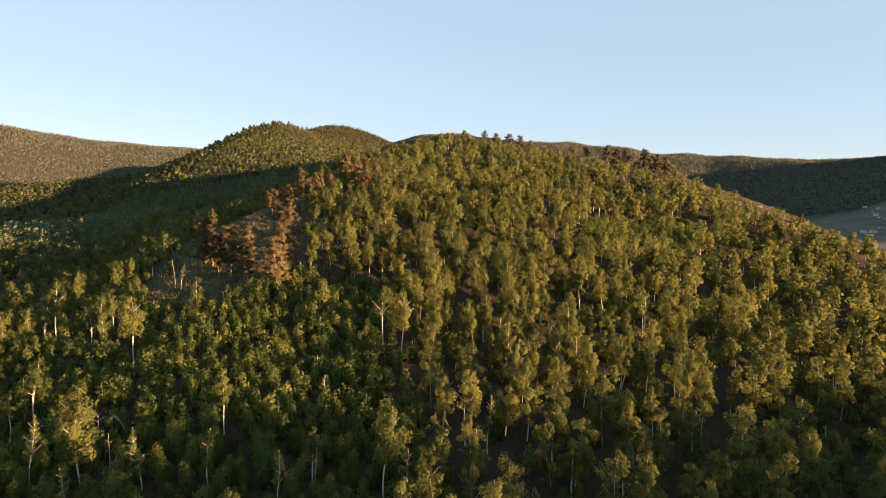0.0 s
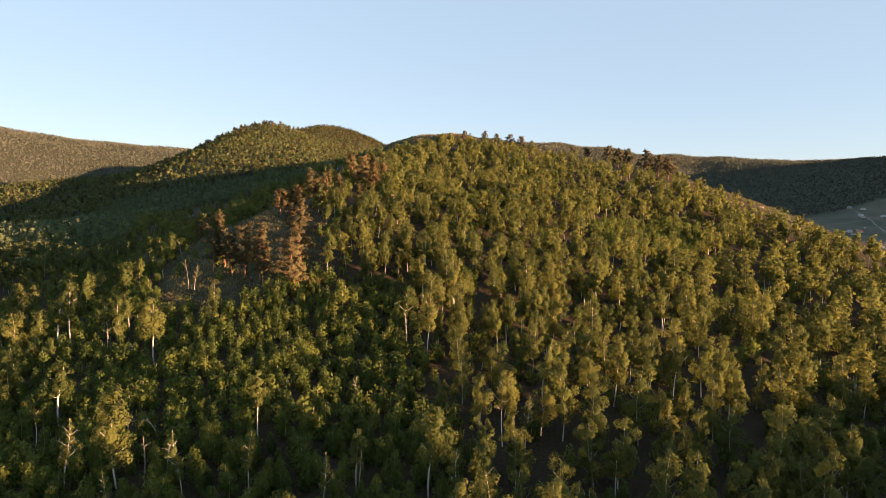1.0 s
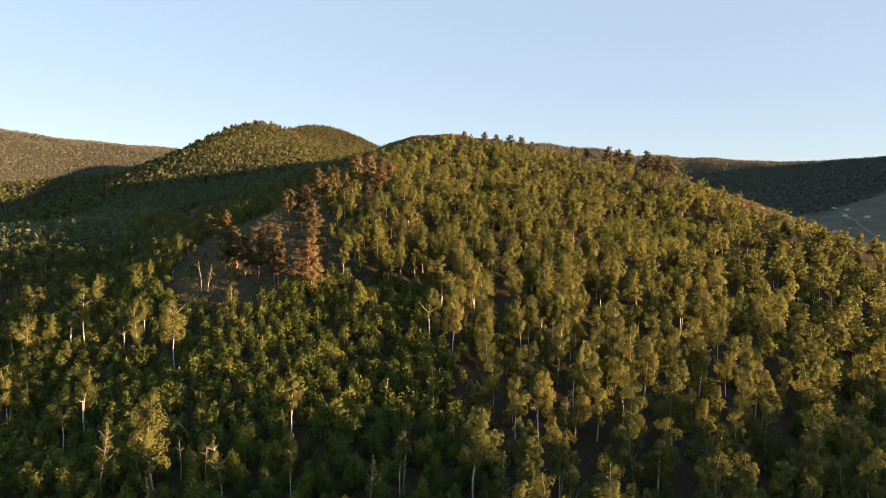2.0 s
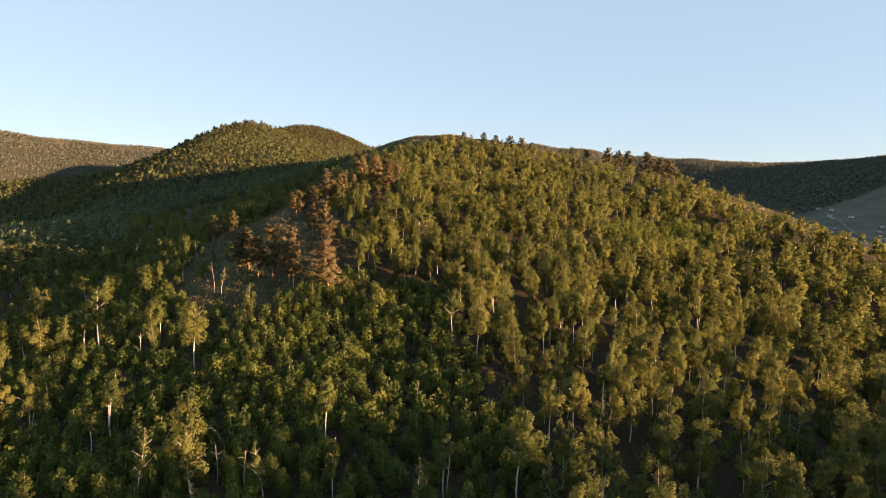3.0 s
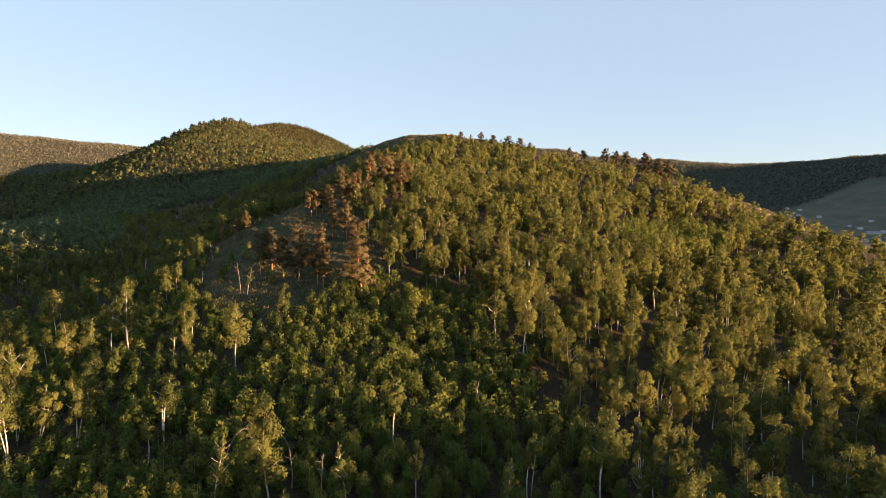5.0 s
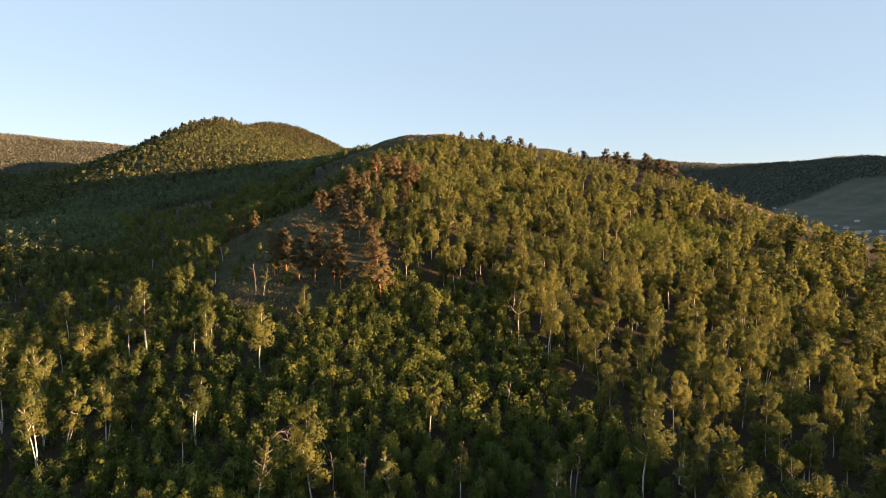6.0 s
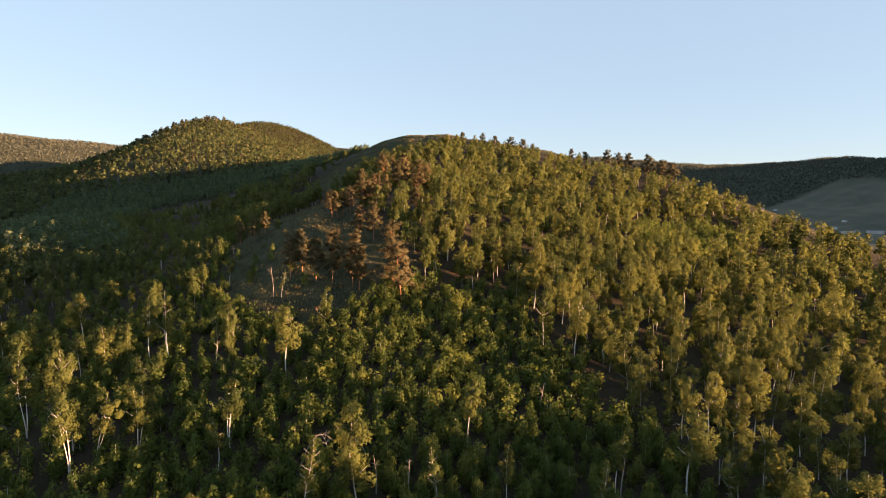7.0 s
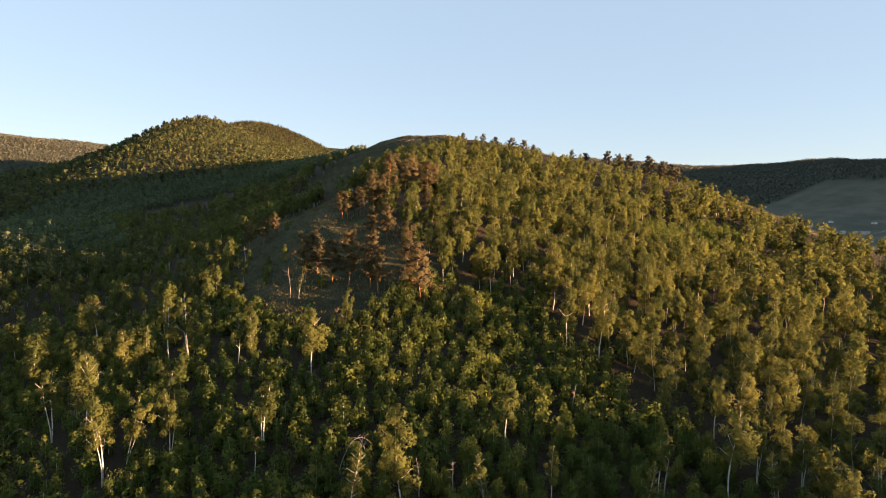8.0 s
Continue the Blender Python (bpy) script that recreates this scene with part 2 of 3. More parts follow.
def mesh_from(name, verts, faces, mats, index=None, normals=None, corner=None, **values):
    """One mesh from arrays of vertices and of faces with equal corner counts; values: a number per vertex under each name."""
    me = bpy.data.meshes.new(name)
    n, k = faces.shape
    me.vertices.add(len(verts))
    me.vertices.foreach_set("co", np.ascontiguousarray(verts, dtype=np.float32).ravel())
    me.loops.add(n * k)
    me.loops.foreach_set("vertex_index", np.ascontiguousarray(faces, dtype=np.int32).ravel())
    me.polygons.add(n)
    me.polygons.foreach_set("loop_start", np.arange(n, dtype=np.int32) * k)
    for m in mats:
        me.materials.append(m)
    if index is not None:
        me.polygons.foreach_set("material_index", np.ascontiguousarray(index, dtype=np.int32))
    for key, v in values.items():
        me.attributes.new(key, "FLOAT", "POINT").data.foreach_set("value", np.ascontiguousarray(v, dtype=np.float32))
    if corner is not None:
        me.attributes.new("corner", "FLOAT_VECTOR", "POINT").data.foreach_set("vector", np.ascontiguousarray(corner, dtype=np.float32).ravel())
    me.update(calc_edges=True)
    if normals is not None:
        me.attributes.new("custom_normal", "FLOAT_VECTOR", "POINT").data.foreach_set("vector", np.ascontiguousarray(normals, dtype=np.float32).ravel())
    return me


def build_ground():
    bearings = np.radians(np.concatenate([np.arange(-60, 62, 0.45), np.arange(62, 300, 4.0)]))
    radii = np.concatenate([[0.0], np.geomspace(6, 4800, 240)])
    bb, rr = np.meshgrid(bearings, radii)
    x, y = -40 + rr * np.sin(bb), rr * np.cos(bb)
    z = ground(x, y)
    nb, nr = len(bearings), len(radii)
    i = np.arange(nr - 1)[:, None] * nb + np.arange(nb)[None, :]
    j = np.arange(nr - 1)[:, None] * nb + (np.arange(nb)[None, :] + 1) % nb
    faces = np.stack([i, j, j + nb, i + nb], -1).reshape(-1, 4)
    x, y, z = x.ravel(), y.ravel(), z.ravel()
    me = mesh_from("ground", np.stack([x, y, z], -1), faces, [GROUND], wood=1 - open_grass(x, y), meadow=valley_meadow(x, y), scrub=smooth(np.hypot(x, y), 600, 900) * (1 - open_grass(x, y)))
    me.polygons.foreach_set("use_smooth", np.ones(len(faces), dtype=bool))
    tagged(new("ground", me), "hilly ground with dry grass, leaf litter and meadows", "ground", kind="structure")


build_ground()
# ---- things ----

def tube(points, radii, sides):
    """Vertices and triangles of a tapered round limb along some points."""
    p, n = np.asarray(points, float), len(points)
    d = np.gradient(p, axis=0)
    d /= np.linalg.norm(d, axis=1, keepdims=True) + 1e-9
    side = np.cross(d, (0.31, 0.95, 0.05))
    side /= np.linalg.norm(side, axis=1, keepdims=True) + 1e-9
    up = np.cross(d, side)
    a = np.arange(sides) * 2 * math.pi / sides
    ring = side[:, None] * np.cos(a)[None, :, None] + up[:, None] * np.sin(a)[None, :, None]
    v = (p[:, None] + ring * np.asarray(radii)[:, None, None]).reshape(-1, 3)
    i = np.arange(n - 1)[:, None] * sides + np.arange(sides)
    j = np.arange(n - 1)[:, None] * sides + (np.arange(sides) + 1) % sides
    return v, np.concatenate([np.stack([i, j, j + sides], -1).reshape(-1, 3), np.stack([i, j + sides, i + sides], -1).reshape(-1, 3)]), ring.reshape(-1, 3)


def joined(pieces):
    vs, fs, ns, k = [], [], [], 0
    for v, f, nrm in pieces:
        vs.append(v)
        fs.append(f + k)
        ns.append(nrm)
        k += len(v)
    return np.concatenate(vs), np.concatenate(fs), np.concatenate(ns)


def leaf_sprays(g, centres, radii, axis, n, size, flat=0.8, long=1.0, wild=0.38):
    """n small leaf sprays, each on a small triangle, filling clumps of leaves; they face outwards, unevenly."""
    w = np.asarray(radii) ** 2
    k = g.choice(len(centres), n, p=w / w.sum())
    off = g.normal(size=(n, 3))
    off /= np.linalg.norm(off, axis=1, keepdims=True)
    off *= (g.uniform(0, 1, (n, 1)) ** 0.3) * radii[k][:, None]
    off[:, 2] *= flat
    c = centres[k] + off
    out = c - axis
    out[:, 2] *= 0.35
    soft = off / (radii[k][:, None] + 1e-6) * 0.55 + out / (np.linalg.norm(out, axis=1, keepdims=True) + 0.3) * 0.85 + g.normal(size=(n, 3)) * 0.16
    soft[:, 2] += 0.2
    soft /= np.linalg.norm(soft, axis=1, keepdims=True)
    nrm = soft + g.normal(size=(n, 3)) * wild
    nrm /= np.linalg.norm(nrm, axis=1, keepdims=True)
    t = np.cross(nrm, g.normal(size=(n, 3)))
    t /= np.linalg.norm(t, axis=1, keepdims=True)
    s = np.cross(nrm, t)
    r = size * g.uniform(0.5, 1.3, (n, 1)) * 0.49
    t, s = t * r * long, s * r * g.uniform(0.75, 1.05, (n, 1))
    v = np.stack([c + t, c - 0.5 * t + 0.87 * s, c - 0.5 * t - 0.87 * s], 1).reshape(-1, 3)
    return v, np.arange(n * 3).reshape(n, 3), np.repeat(soft, 3, axis=0)


def birch(seed, height, low, width, n, size, limbs=8, sides=6, lean=0.05, sparse=1.0, fork=False, steps=8, clumps=36, fill=0.46, point=0.42):
    """A birch of that height, its crown starting at the share low: (bark vertices, faces), (leaf vertices, faces)."""
    g = np.random.RandomState(seed)
    t = np.linspace(0, 1, steps)
    a, c = g.uniform(0, 6.28), g.uniform(0, 6.28)
    bend = lean * height
    spine = np.stack([np.cos(a) * bend * t ** 1.6 + 0.02 * height * np.sin(t * 5 + c), np.sin(a) * bend * t ** 1.6 + 0.02 * height * np.cos(t * 4 + c), height * 0.9 * t - 0.3], -1)
    spine -= spine[0] * (1, 1, 0)
    thick = 0.0078 * height
    bark = [tube(spine, thick * (1 - t) ** 0.8 + 0.012, sides)]
    stems = [spine]
    if fork:
        sp2 = spine.copy()
        away = g.uniform(0, 6.28)
        sp2[:, 0] += np.cos(away) * 0.1 * height * t
        sp2[:, 1] += np.sin(away) * 0.1 * height * t
        sp2[:, 2] *= 0.9
        bark.append(tube(sp2, 0.8 * thick * (1 - t) ** 0.8 + 0.012, sides))
        stems.append(sp2)

    def along(stem, q):
        return np.array([np.interp(q, t, stem[:, k]) for k in range(3)])

    def profile(q):
        return width * 0.5 * (0.14 + 1.02 * (max(0.0, 1 - q) ** point) * ((q + 0.12) ** 0.3))

    for b_i in range(limbs):
        q = (b_i + g.uniform(0.1, 0.9)) / limbs
        base = along(stems[b_i % len(stems)], (low + (1 - low) * q * 0.9) * 0.92)
        ang = b_i * 2.4 + g.uniform(-0.5, 0.5)
        reach = profile(q) * g.uniform(0.6, 1.0)
        side = np.array([np.cos(ang), np.sin(ang), 0])
        tip = base + side * reach + np.array([0, 0, reach * g.uniform(0.6, 1.2)])
        knee = base * 0.5 + tip * 0.5 - np.array([0, 0, 0.1 * reach])
        droop = tip + side * 0.25 * reach - np.array([0, 0, 0.2 * reach])
        bark.append(tube([base, knee, tip, droop], thick * np.array([0.42, 0.3, 0.16, 0.07]) * (1.15 - 0.6 * q), max(3, sides - 2)))
    centres, radii = [], []
    lobes = [(g.uniform(0, 6.28), g.uniform(0.1, 0.95), g.uniform(0.65, 1.25)) for _ in range(7)]
    for c_i in range(clumps):
        if g.uniform() > sparse:
            continue
        q = (c_i + g.uniform(0, 1)) / clumps
        stem = stems[c_i % len(stems)]
        ang = g.uniform(0, 6.28)
        lump = 1.0
        for la, lq, ls in lobes:
            near_lobe = math.exp(-((math.remainder(ang - la, 6.283) / 0.8) ** 2) - ((q - lq) / 0.16) ** 2)
            lump += (ls - 0.85) * near_lobe * 1.2
        reach = profile(q) * lump * math.sqrt(g.uniform(0.1, 1.0)) * 0.95
        centre = along(stem, low + (1 - low) * q) + np.array([np.cos(ang) * reach, np.sin(ang) * reach, g.normal() * 0.25])
        centres.append(centre)
        radii.append(width * g.uniform(0.11, 0.23) * (1.1 - 0.35 * q))
    for c_i in range(9):
        q = (c_i + 0.5) / 9
        centres.append(along(stems[c_i % len(stems)], low + (1 - low) * q))
        radii.append(profile(q) * fill)
    centres, radii = np.array(centres), np.array(radii)
    leaves = leaf_sprays(g, centres, radii, np.array([spine[-3, 0], spine[-3, 1], height * (low + 0.35 * (1 - low))]), n, size, 1.1)
    return joined(bark), leaves


def pine(seed, height, n, size, width=6.0, low=0.35, limbs=14, sides=7):
    """A Scots pine: bare reddish stem, irregular flat clouds of needles on crooked limbs."""
    g = np.random.RandomState(seed)
    t = np.linspace(0, 1, 8)
    c = g.uniform(0, 6.28)
    spine = np.stack([0.012 * height * np.sin(t * 4 + c), 0.012 * height * np.cos(t * 5 + c), height * 0.97 * t - 0.3], -1)
    spine -= spine[0] * (1, 1, 0)
    thick = 0.012 * height
    bark = [tube(spine, thick * (1 - 0.9 * t) ** 0.8, sides)]
    centres, radii = [], []
    for b_i in range(limbs):
        q = (b_i + g.uniform(0.1, 0.9)) / limbs
        hh = low + (1 - low) * q * 0.95
        base = np.array([np.interp(hh, t, spine[:, k]) for k in range(3)])
        ang = b_i * 2.4 + g.uniform(-0.7, 0.7)
        reach = width * 0.5 * (1.12 - 0.72 * q ** 1.3) * min(1.0, 0.62 + 2 * q) * g.uniform(0.55, 1.08)
        tip = base + np.array([np.cos(ang) * reach, np.sin(ang) * reach, reach * g.uniform(0.05, 0.5)])
        knee = base * 0.5 + tip * 0.5 + np.array([0, 0, -0.06 * reach])
        bark.append(tube([base, knee, tip], thick * np.array([0.45, 0.3, 0.1]) * (1.15 - 0.6 * q), max(3, sides - 3)))
        for spot, share in ((knee, 0.7), (knee * 0.5 + tip * 0.5, 0.9), (tip, 1.0), (tip * 1.14 - base * 0.14, 0.8)):
            if g.uniform() < share:
                centres.append(spot + g.normal(size=3) * 0.35 + (0, 0, 0.25))
                radii.append(width * g.uniform(0.08, 0.165) * (1.1 - 0.3 * q))
    for q in (0.82, 0.92, 1.0):
        centres.append(np.array([np.interp(q, t, spine[:, k]) for k in range(3)]) + g.normal(size=3) * 0.3)
        radii.append(width * g.uniform(0.12, 0.2))
    leaves = leaf_sprays(g, np.array(centres), np.array(radii), np.array([0, 0, height * 0.65]), n, size, 0.6, 1.2)
    return joined(bark), leaves


def tree_thing(name, label, category, group, shape, bark, leaf):
    """A tree: an empty at its foot, with a trunk mesh and a crown mesh."""
    (tv, tf, tn), (lv, lf, ln) = shape
    root = tagged(new(name), label, category, group)
    for part_name, v, f, nrm, m in (("trunk", tv, tf, tn, bark), ("crown", lv, lf, ln, leaf)):
        ob = new(part_name, mesh_from(part_name, v, f, [m], normals=nrm, corner=np.tile(np.eye(3), (len(v) // 3, 1)) if part_name == "crown" else None))
        ob.parent = root
    return root


def plant(makers, spots, g):
    """Set out copies of finished trees: spots are x, y and scale; the first copy of each is the tree itself."""
    used = set()
    for x, y, s in spots:
        k = g.randint(len(makers))
        m = pose(x, y, float(ground(x, y)), g.uniform(-2.5, 2.5), g.uniform(-2.5, 2.5), g.uniform(0, 360))
        root = makers[k] if k not in used else copy_thing(makers[k], m)
        used.add(k)
        root.matrix_basis = m @ Matrix.Diagonal((s * g.uniform(0.85, 1.15), s * g.uniform(0.85, 1.15), s, 1))
    return used


def drop_unused(makers, used):
    for k, root in enumerate(makers):
        if k not in used:
            for o in (*root.children_recursive, root):
                bpy.data.objects.remove(o)


def woodland(name, label, shapes, x, y, scale, mats, g):
    """A whole wood as one object: every tree turned, scaled and set on the ground."""
    vs, fs, ns, ids, tints, corners, k = [], [], [], [], [], [], 0
    pick = g.randint(0, len(shapes), len(x))
    z = ground(x, y)
    for s_i, ((tv, tf, tn), (lv, lf, ln)) in enumerate(shapes):
        sel = np.nonzero(pick == s_i)[0]
        if not len(sel):
            continue
        v = np.concatenate([tv, lv]) if len(tv) else lv
        f = np.concatenate([tf, lf + len(tv)]) if len(tv) else lf
        nrm = np.concatenate([tn, ln]) if len(tv) else ln
        mat = np.concatenate([np.zeros(len(tf)), np.ones(len(lf))])
        a = g.uniform(0, 6.283, len(sel))
        sx = scale[sel] * g.uniform(0.85, 1.2, len(sel))
        ca, sa = np.cos(a)[:, None] * sx[:, None], np.sin(a)[:, None] * sx[:, None]
        px = v[None, :, 0] * ca - v[None, :, 1] * sa + x[sel][:, None]
        py = v[None, :, 0] * sa + v[None, :, 1] * ca + y[sel][:, None]
        pz = v[None, :, 2] * scale[sel][:, None] + z[sel][:, None]
        m = len(sel)
        c1, s1 = np.cos(a)[:, None], np.sin(a)[:, None]
        ns.append(np.stack([nrm[None, :, 0] * c1 - nrm[None, :, 1] * s1, nrm[None, :, 0] * s1 + nrm[None, :, 1] * c1, np.repeat(nrm[None, :, 2], m, axis=0)], -1).reshape(-1, 3))
        vs.append(np.stack([px, py, pz], -1).reshape(-1, 3))
        fs.append((f[None] + (np.arange(m) * len(v))[:, None, None]).reshape(-1, 3) + k)
        ids.append(np.tile(mat, m))
        tints.append(np.repeat(g.uniform(0, 1, m), len(v)))
        corners.append(np.tile(np.concatenate([np.zeros((len(tv), 3)), np.tile(np.eye(3), (len(lv) // 3, 1))]), (m, 1)))
        k += m * len(v)
    me = mesh_from(name, np.concatenate(vs), np.concatenate(fs), mats, np.concatenate(ids), np.concatenate(ns), np.concatenate(corners), tint=np.concatenate(tints))
    return tagged(new(name, me), label, "woodland", kind="stuff")


def spread(x0, x1, y0, y1, step, g, jitter=0.85):
    xs, ys = np.meshgrid(np.arange(x0, x1, step), np.arange(y0, y1, step))
    xs[::2] += step * 0.5
    x = xs.ravel() + g.uniform(-0.5, 0.5, xs.size) * step * jitter
    y = ys.ravel() + g.uniform(-0.5, 0.5, ys.size) * step * jitter
    return x, y


def thicket(x, y):
    """Where only young birches stand, closely packed."""
    m = bump_at(x, y, -38, 150, 34, 34, 20) + bump_at(x, y, -95, 128, 36, 20, 15) + bump_at(x, y, -60, 122, 26, 18) + bump_at(x, y, -24, 100, 24, 22) + bump_at(x, y, -44, 182, 26, 12) + bump_at(x, y, 14, 290, 20, 13) + bump_at(x, y, 95, 266, 44, 24, 5)
    return m + 0.12 * ripples(x, y, 18, 11) > 0.55


g = np.random.RandomState(7)
NO_BARK = (np.zeros((0, 3)), np.zeros((0, 3), int), np.zeros((0, 3)))
MATS = [BIRCH_BARK, BIRCH_LEAF]

# single birches that stand out: x, y, height, habit (0 spreading top, 1 forked, 2 slim and bent, 3 leaning, 4 leafy to the ground, 5 thin and half bare)
LONE_BIRCHES = [
    (-87.6, 157.1, 20.5, 0), (-46.8, 117.3, 16.5, 2), (-96.3, 129.5, 16.8, 1), (-122.8, 177, 21.5, 3), (-129, 180.4, 19, 3), (-108.6, 171.6, 15, 5), (-105, 172.5, 15.5, 4),
    (-127.6, 128.3, 20.5, 1), (-146.3, 149.4, 18.5, 1), (-78.5, 103.3, 15.6, 5), (-158, 205, 20, 0), (-94, 201, 10.5, 5), (-138, 147.3, 22, 0), (-125.3, 135, 17.5, 3),
    (-23.5, 98.4, 14, 2), (-28.5, 93.5, 12.2, 5), (-10.6, 96.7, 18, 0), (9, 111, 13.2, 5), (-55.6, 100.6, 13, 5), (-65, 93, 12, 5), (49.7, 135.5, 16.5, 0), (-17, 157.7, 17.5, 0),
    (15.8, 127, 19, 2), (0.2, 116, 15.2, 0), (-11.2, 149, 19.5, 0), (-79, 178, 13.6, 4), (101.7, 231, 13.6, 2), (35, 155.5, 19, 4), (4.6, 113, 17, 0), (-97.4, 123.2, 13, 2), (-43.3, 100.3, 12.5, 2), (-5.6, 91.1, 13, 5),
    (-153.8, 270, 12, 2), (-150, 185, 14, 0), (-136, 200, 14, 2), (-115, 222.6, 11.5, 2), (116.5, 248, 13.5, 0), (71, 136, 14, 4),
]
# pines of the spur: x, y, height
PINES = [
    (-79.4, 263.8, 11.1), (-77.1, 264.0, 10.3), (-74.6, 265.8, 10.4), (-71.4, 264.9, 11.2), (-65.7, 267.2, 16.2), (-59.4, 273.2, 15.1), (-55.0, 277.7, 11.8), (-63.0, 270.0, 12.5), (-38.1, 284.3, 16.8), (-33.5, 290.5, 15.2),
    (-46.5, 306.3, 13.9), (-53.9, 317.5, 17.5), (-43.6, 295.9, 17.0), (-40.1, 294.0, 13.2), (-42.0, 258.2, 10.5), (-62.2, 231.1, 14.0), (-56.3, 202.1, 17.5), (-54.9, 186.5, 17.4), (-92.6, 215.3, 14.9), (-88.3, 216.1, 14.2),
    (-77.4, 204.7, 17.4), (-70.3, 199.1, 17.5), (-68.1, 195.2, 14.5), (-113.4, 264.8, 10.5), (-108.9, 268.0, 9), (-120.4, 271.4, 10), (-83, 208, 14), (-68, 236, 12), (-48, 340, 13), (-41, 349, 12), (-36, 362, 12),
]
CREST_PINES = [(17, 462, 10), (33, 459, 10), (42, 453, 9), (50, 435, 11), (58, 428, 11), (195, 309, 7)]
SKYLINE_PINES = [(119, 413, 13), (123, 403, 12.5), (126, 394, 13.5), (136, 382, 16), (140, 373, 14.5), (143, 364, 14.5), (182, 292, 9), (183, 272, 10), (-150, 408, 9), (-138, 413, 8), (66, 430, 8.5), (96, 426, 8), (106, 423, 8.5), (-20, 384, 11)]

HABITS = [
    (0.5, 5.8, 2500, 10, 0.04, 0.9, False, 18, 0.3), (0.5, 5.0, 2500, 8, 0.07, 0.9, True, 20, 0.4), (0.46, 3.6, 1800, 8, 0.1, 0.8, False, 16, 0.45),
    (0.45, 4.8, 2300, 9, 0.2, 0.8, True, 20, 0.4), (0.08, 5.8, 3300, 6, 0.04, 1.0, False, 24, 0.55), (0.36, 4.2, 1100, 14, 0.06, 0.7, False, 20, 0.4),
]
lone_makers = [tree_thing("birch_tree", "thin half-bare birch with pale branches" if i == 5 else "tall white-stemmed birch with a bright yellow-green crown", "birch tree", "birches on the slope", birch(40 + i, 16.0, low, wide, n, 0.52, limbs, 7, lean, sparse, fork, 8, clumps, 0.3, point), BIRCH_BARK, BIRCH_LEAF) for i, (low, wide, n, limbs, lean, sparse, fork, clumps, point) in enumerate(HABITS)]
for habit in range(6):
    plant(lone_makers[habit:habit + 1], [(x, y, h / 15.2) for x, y, h, kind in LONE_BIRCHES if kind == habit], g)
pine_makers = [tree_thing("pine_tree", "old pine with a reddish stem and brown-green needles", "pine tree", "pines on the spur", pine(60 + i, 15.5, 5000, 0.53, 6.9, 0.24, 24), PINE_BARK, PINE_LEAF) for i in range(5)]
plant(pine_makers, [(x, y, h / 13.8) for x, y, h in PINES], g)
top_makers = [tree_thing("pine_tree", "dark bushy pine standing on the skyline", "pine tree", "pines on the crest", pine(70 + i, 11, 1300, 0.95, 8.0, 0.16, 20, 6), PINE_BARK, DARK_PINE_LEAF) for i in range(4)]
plant(top_makers, [(x, y, h / 11.4) for x, y, h in CREST_PINES + SKYLINE_PINES], g)

taken = np.array([(x, y) for x, y, *_ in LONE_BIRCHES + PINES + CREST_PINES + SKYLINE_PINES])


def free(x, y, gap):
    lone = len(LONE_BIRCHES)
    d = np.hypot(x[:, None] - taken[None, :, 0], y[:, None] - taken[None, :, 1])
    d[:, :lone] *= 0.5
    return np.min(d, axis=1) > gap


def below_brow(x, y):
    """The near side of the crest that runs from the peak down to the bare right-hand brow."""
    return (y < 342 + (176 - x) * 0.77) & ((x < 152 + (350 - y) * 0.34) | (y < 215))


def faces_valley(x, y):
    """Slopes that do not fall away on the far side of a ridge."""
    return ground(x * 1.015, y * 1.015) - ground(x, y) > -0.002 * np.hypot(x, y)


# tall birches of the main hill
x, y = spread(-270, 260, 66, 520, 7.2, g)
bare = open_grass(x, y)
keep = (bare < 0.3) & ~thicket(x, y) & free(x, y, 2.5) & (bump_at(x, y, -80, 190, 30, 14) + bump_at(x, y, -51, 175, 12, 13) + 0.75 * bump_at(x, y, -58, 285, 27, 34) + 0.3 * ripples(x, y, 9, 21) * bump_at(x, y, -58, 285, 30, 40) + bump_at(x, y, -74, 298, 13, 24) < 0.5) & (x > -0.62 * y - 75) & (x < 0.78 * y + 45) & below_brow(x, y)
x, y = x[keep], y[keep]
left = smooth(-x - 0.12 * y, 16, 44) * (1 - smooth(y, 205, 245)) * (1 - 0.25 * smooth(-x, 115, 140))
keep = (g.uniform(0, 1, len(x)) > 0.88 * left) & (g.uniform(0, 1, len(x)) > 0.08 + 0.25 * smooth(x, -20, 10) * (1 - smooth(y, 110, 135))) & (ripples(x, y, 26, 15) < 0.8)
x, y, left = x[keep], y[keep], left[keep]
size = g.triangular(0.45, 1.0, 1.28, len(x)) * (1 + 0.1 * left) * (1 - 0.35 * smooth(-x - 0.25 * y, 40, 75) * smooth(y, 205, 235)) * (1 - 0.4 * smooth(y - 0.77 * (176 - x), 285, 330)) * (1 - 0.62 * bump_at(x, y, -4, 464, 44, 34))
order = np.argsort(np.hypot(x + 40, y))
x, y, size = x[order], y[order], size[order]
label = "slender birch with a pale stem and yellow-green leaves"
fine_makers = [tree_thing("birch_tree", label, "birch tree", "birches on the slope", birch(80 + i, 16.5, 0.14 + 0.14 * (i % 3), 6.2 - 0.7 * (i % 3), 3900, 0.49, 6, 5, 0.05 + 0.03 * (i % 2), 1.0, i == 5, 8, 28, 0.36, 0.4), BIRCH_BARK, BIRCH_LEAF) for i in range(6)]
drop_unused(fine_makers, plant(fine_makers, list(zip(x[:130], y[:130], size[:130])), g))
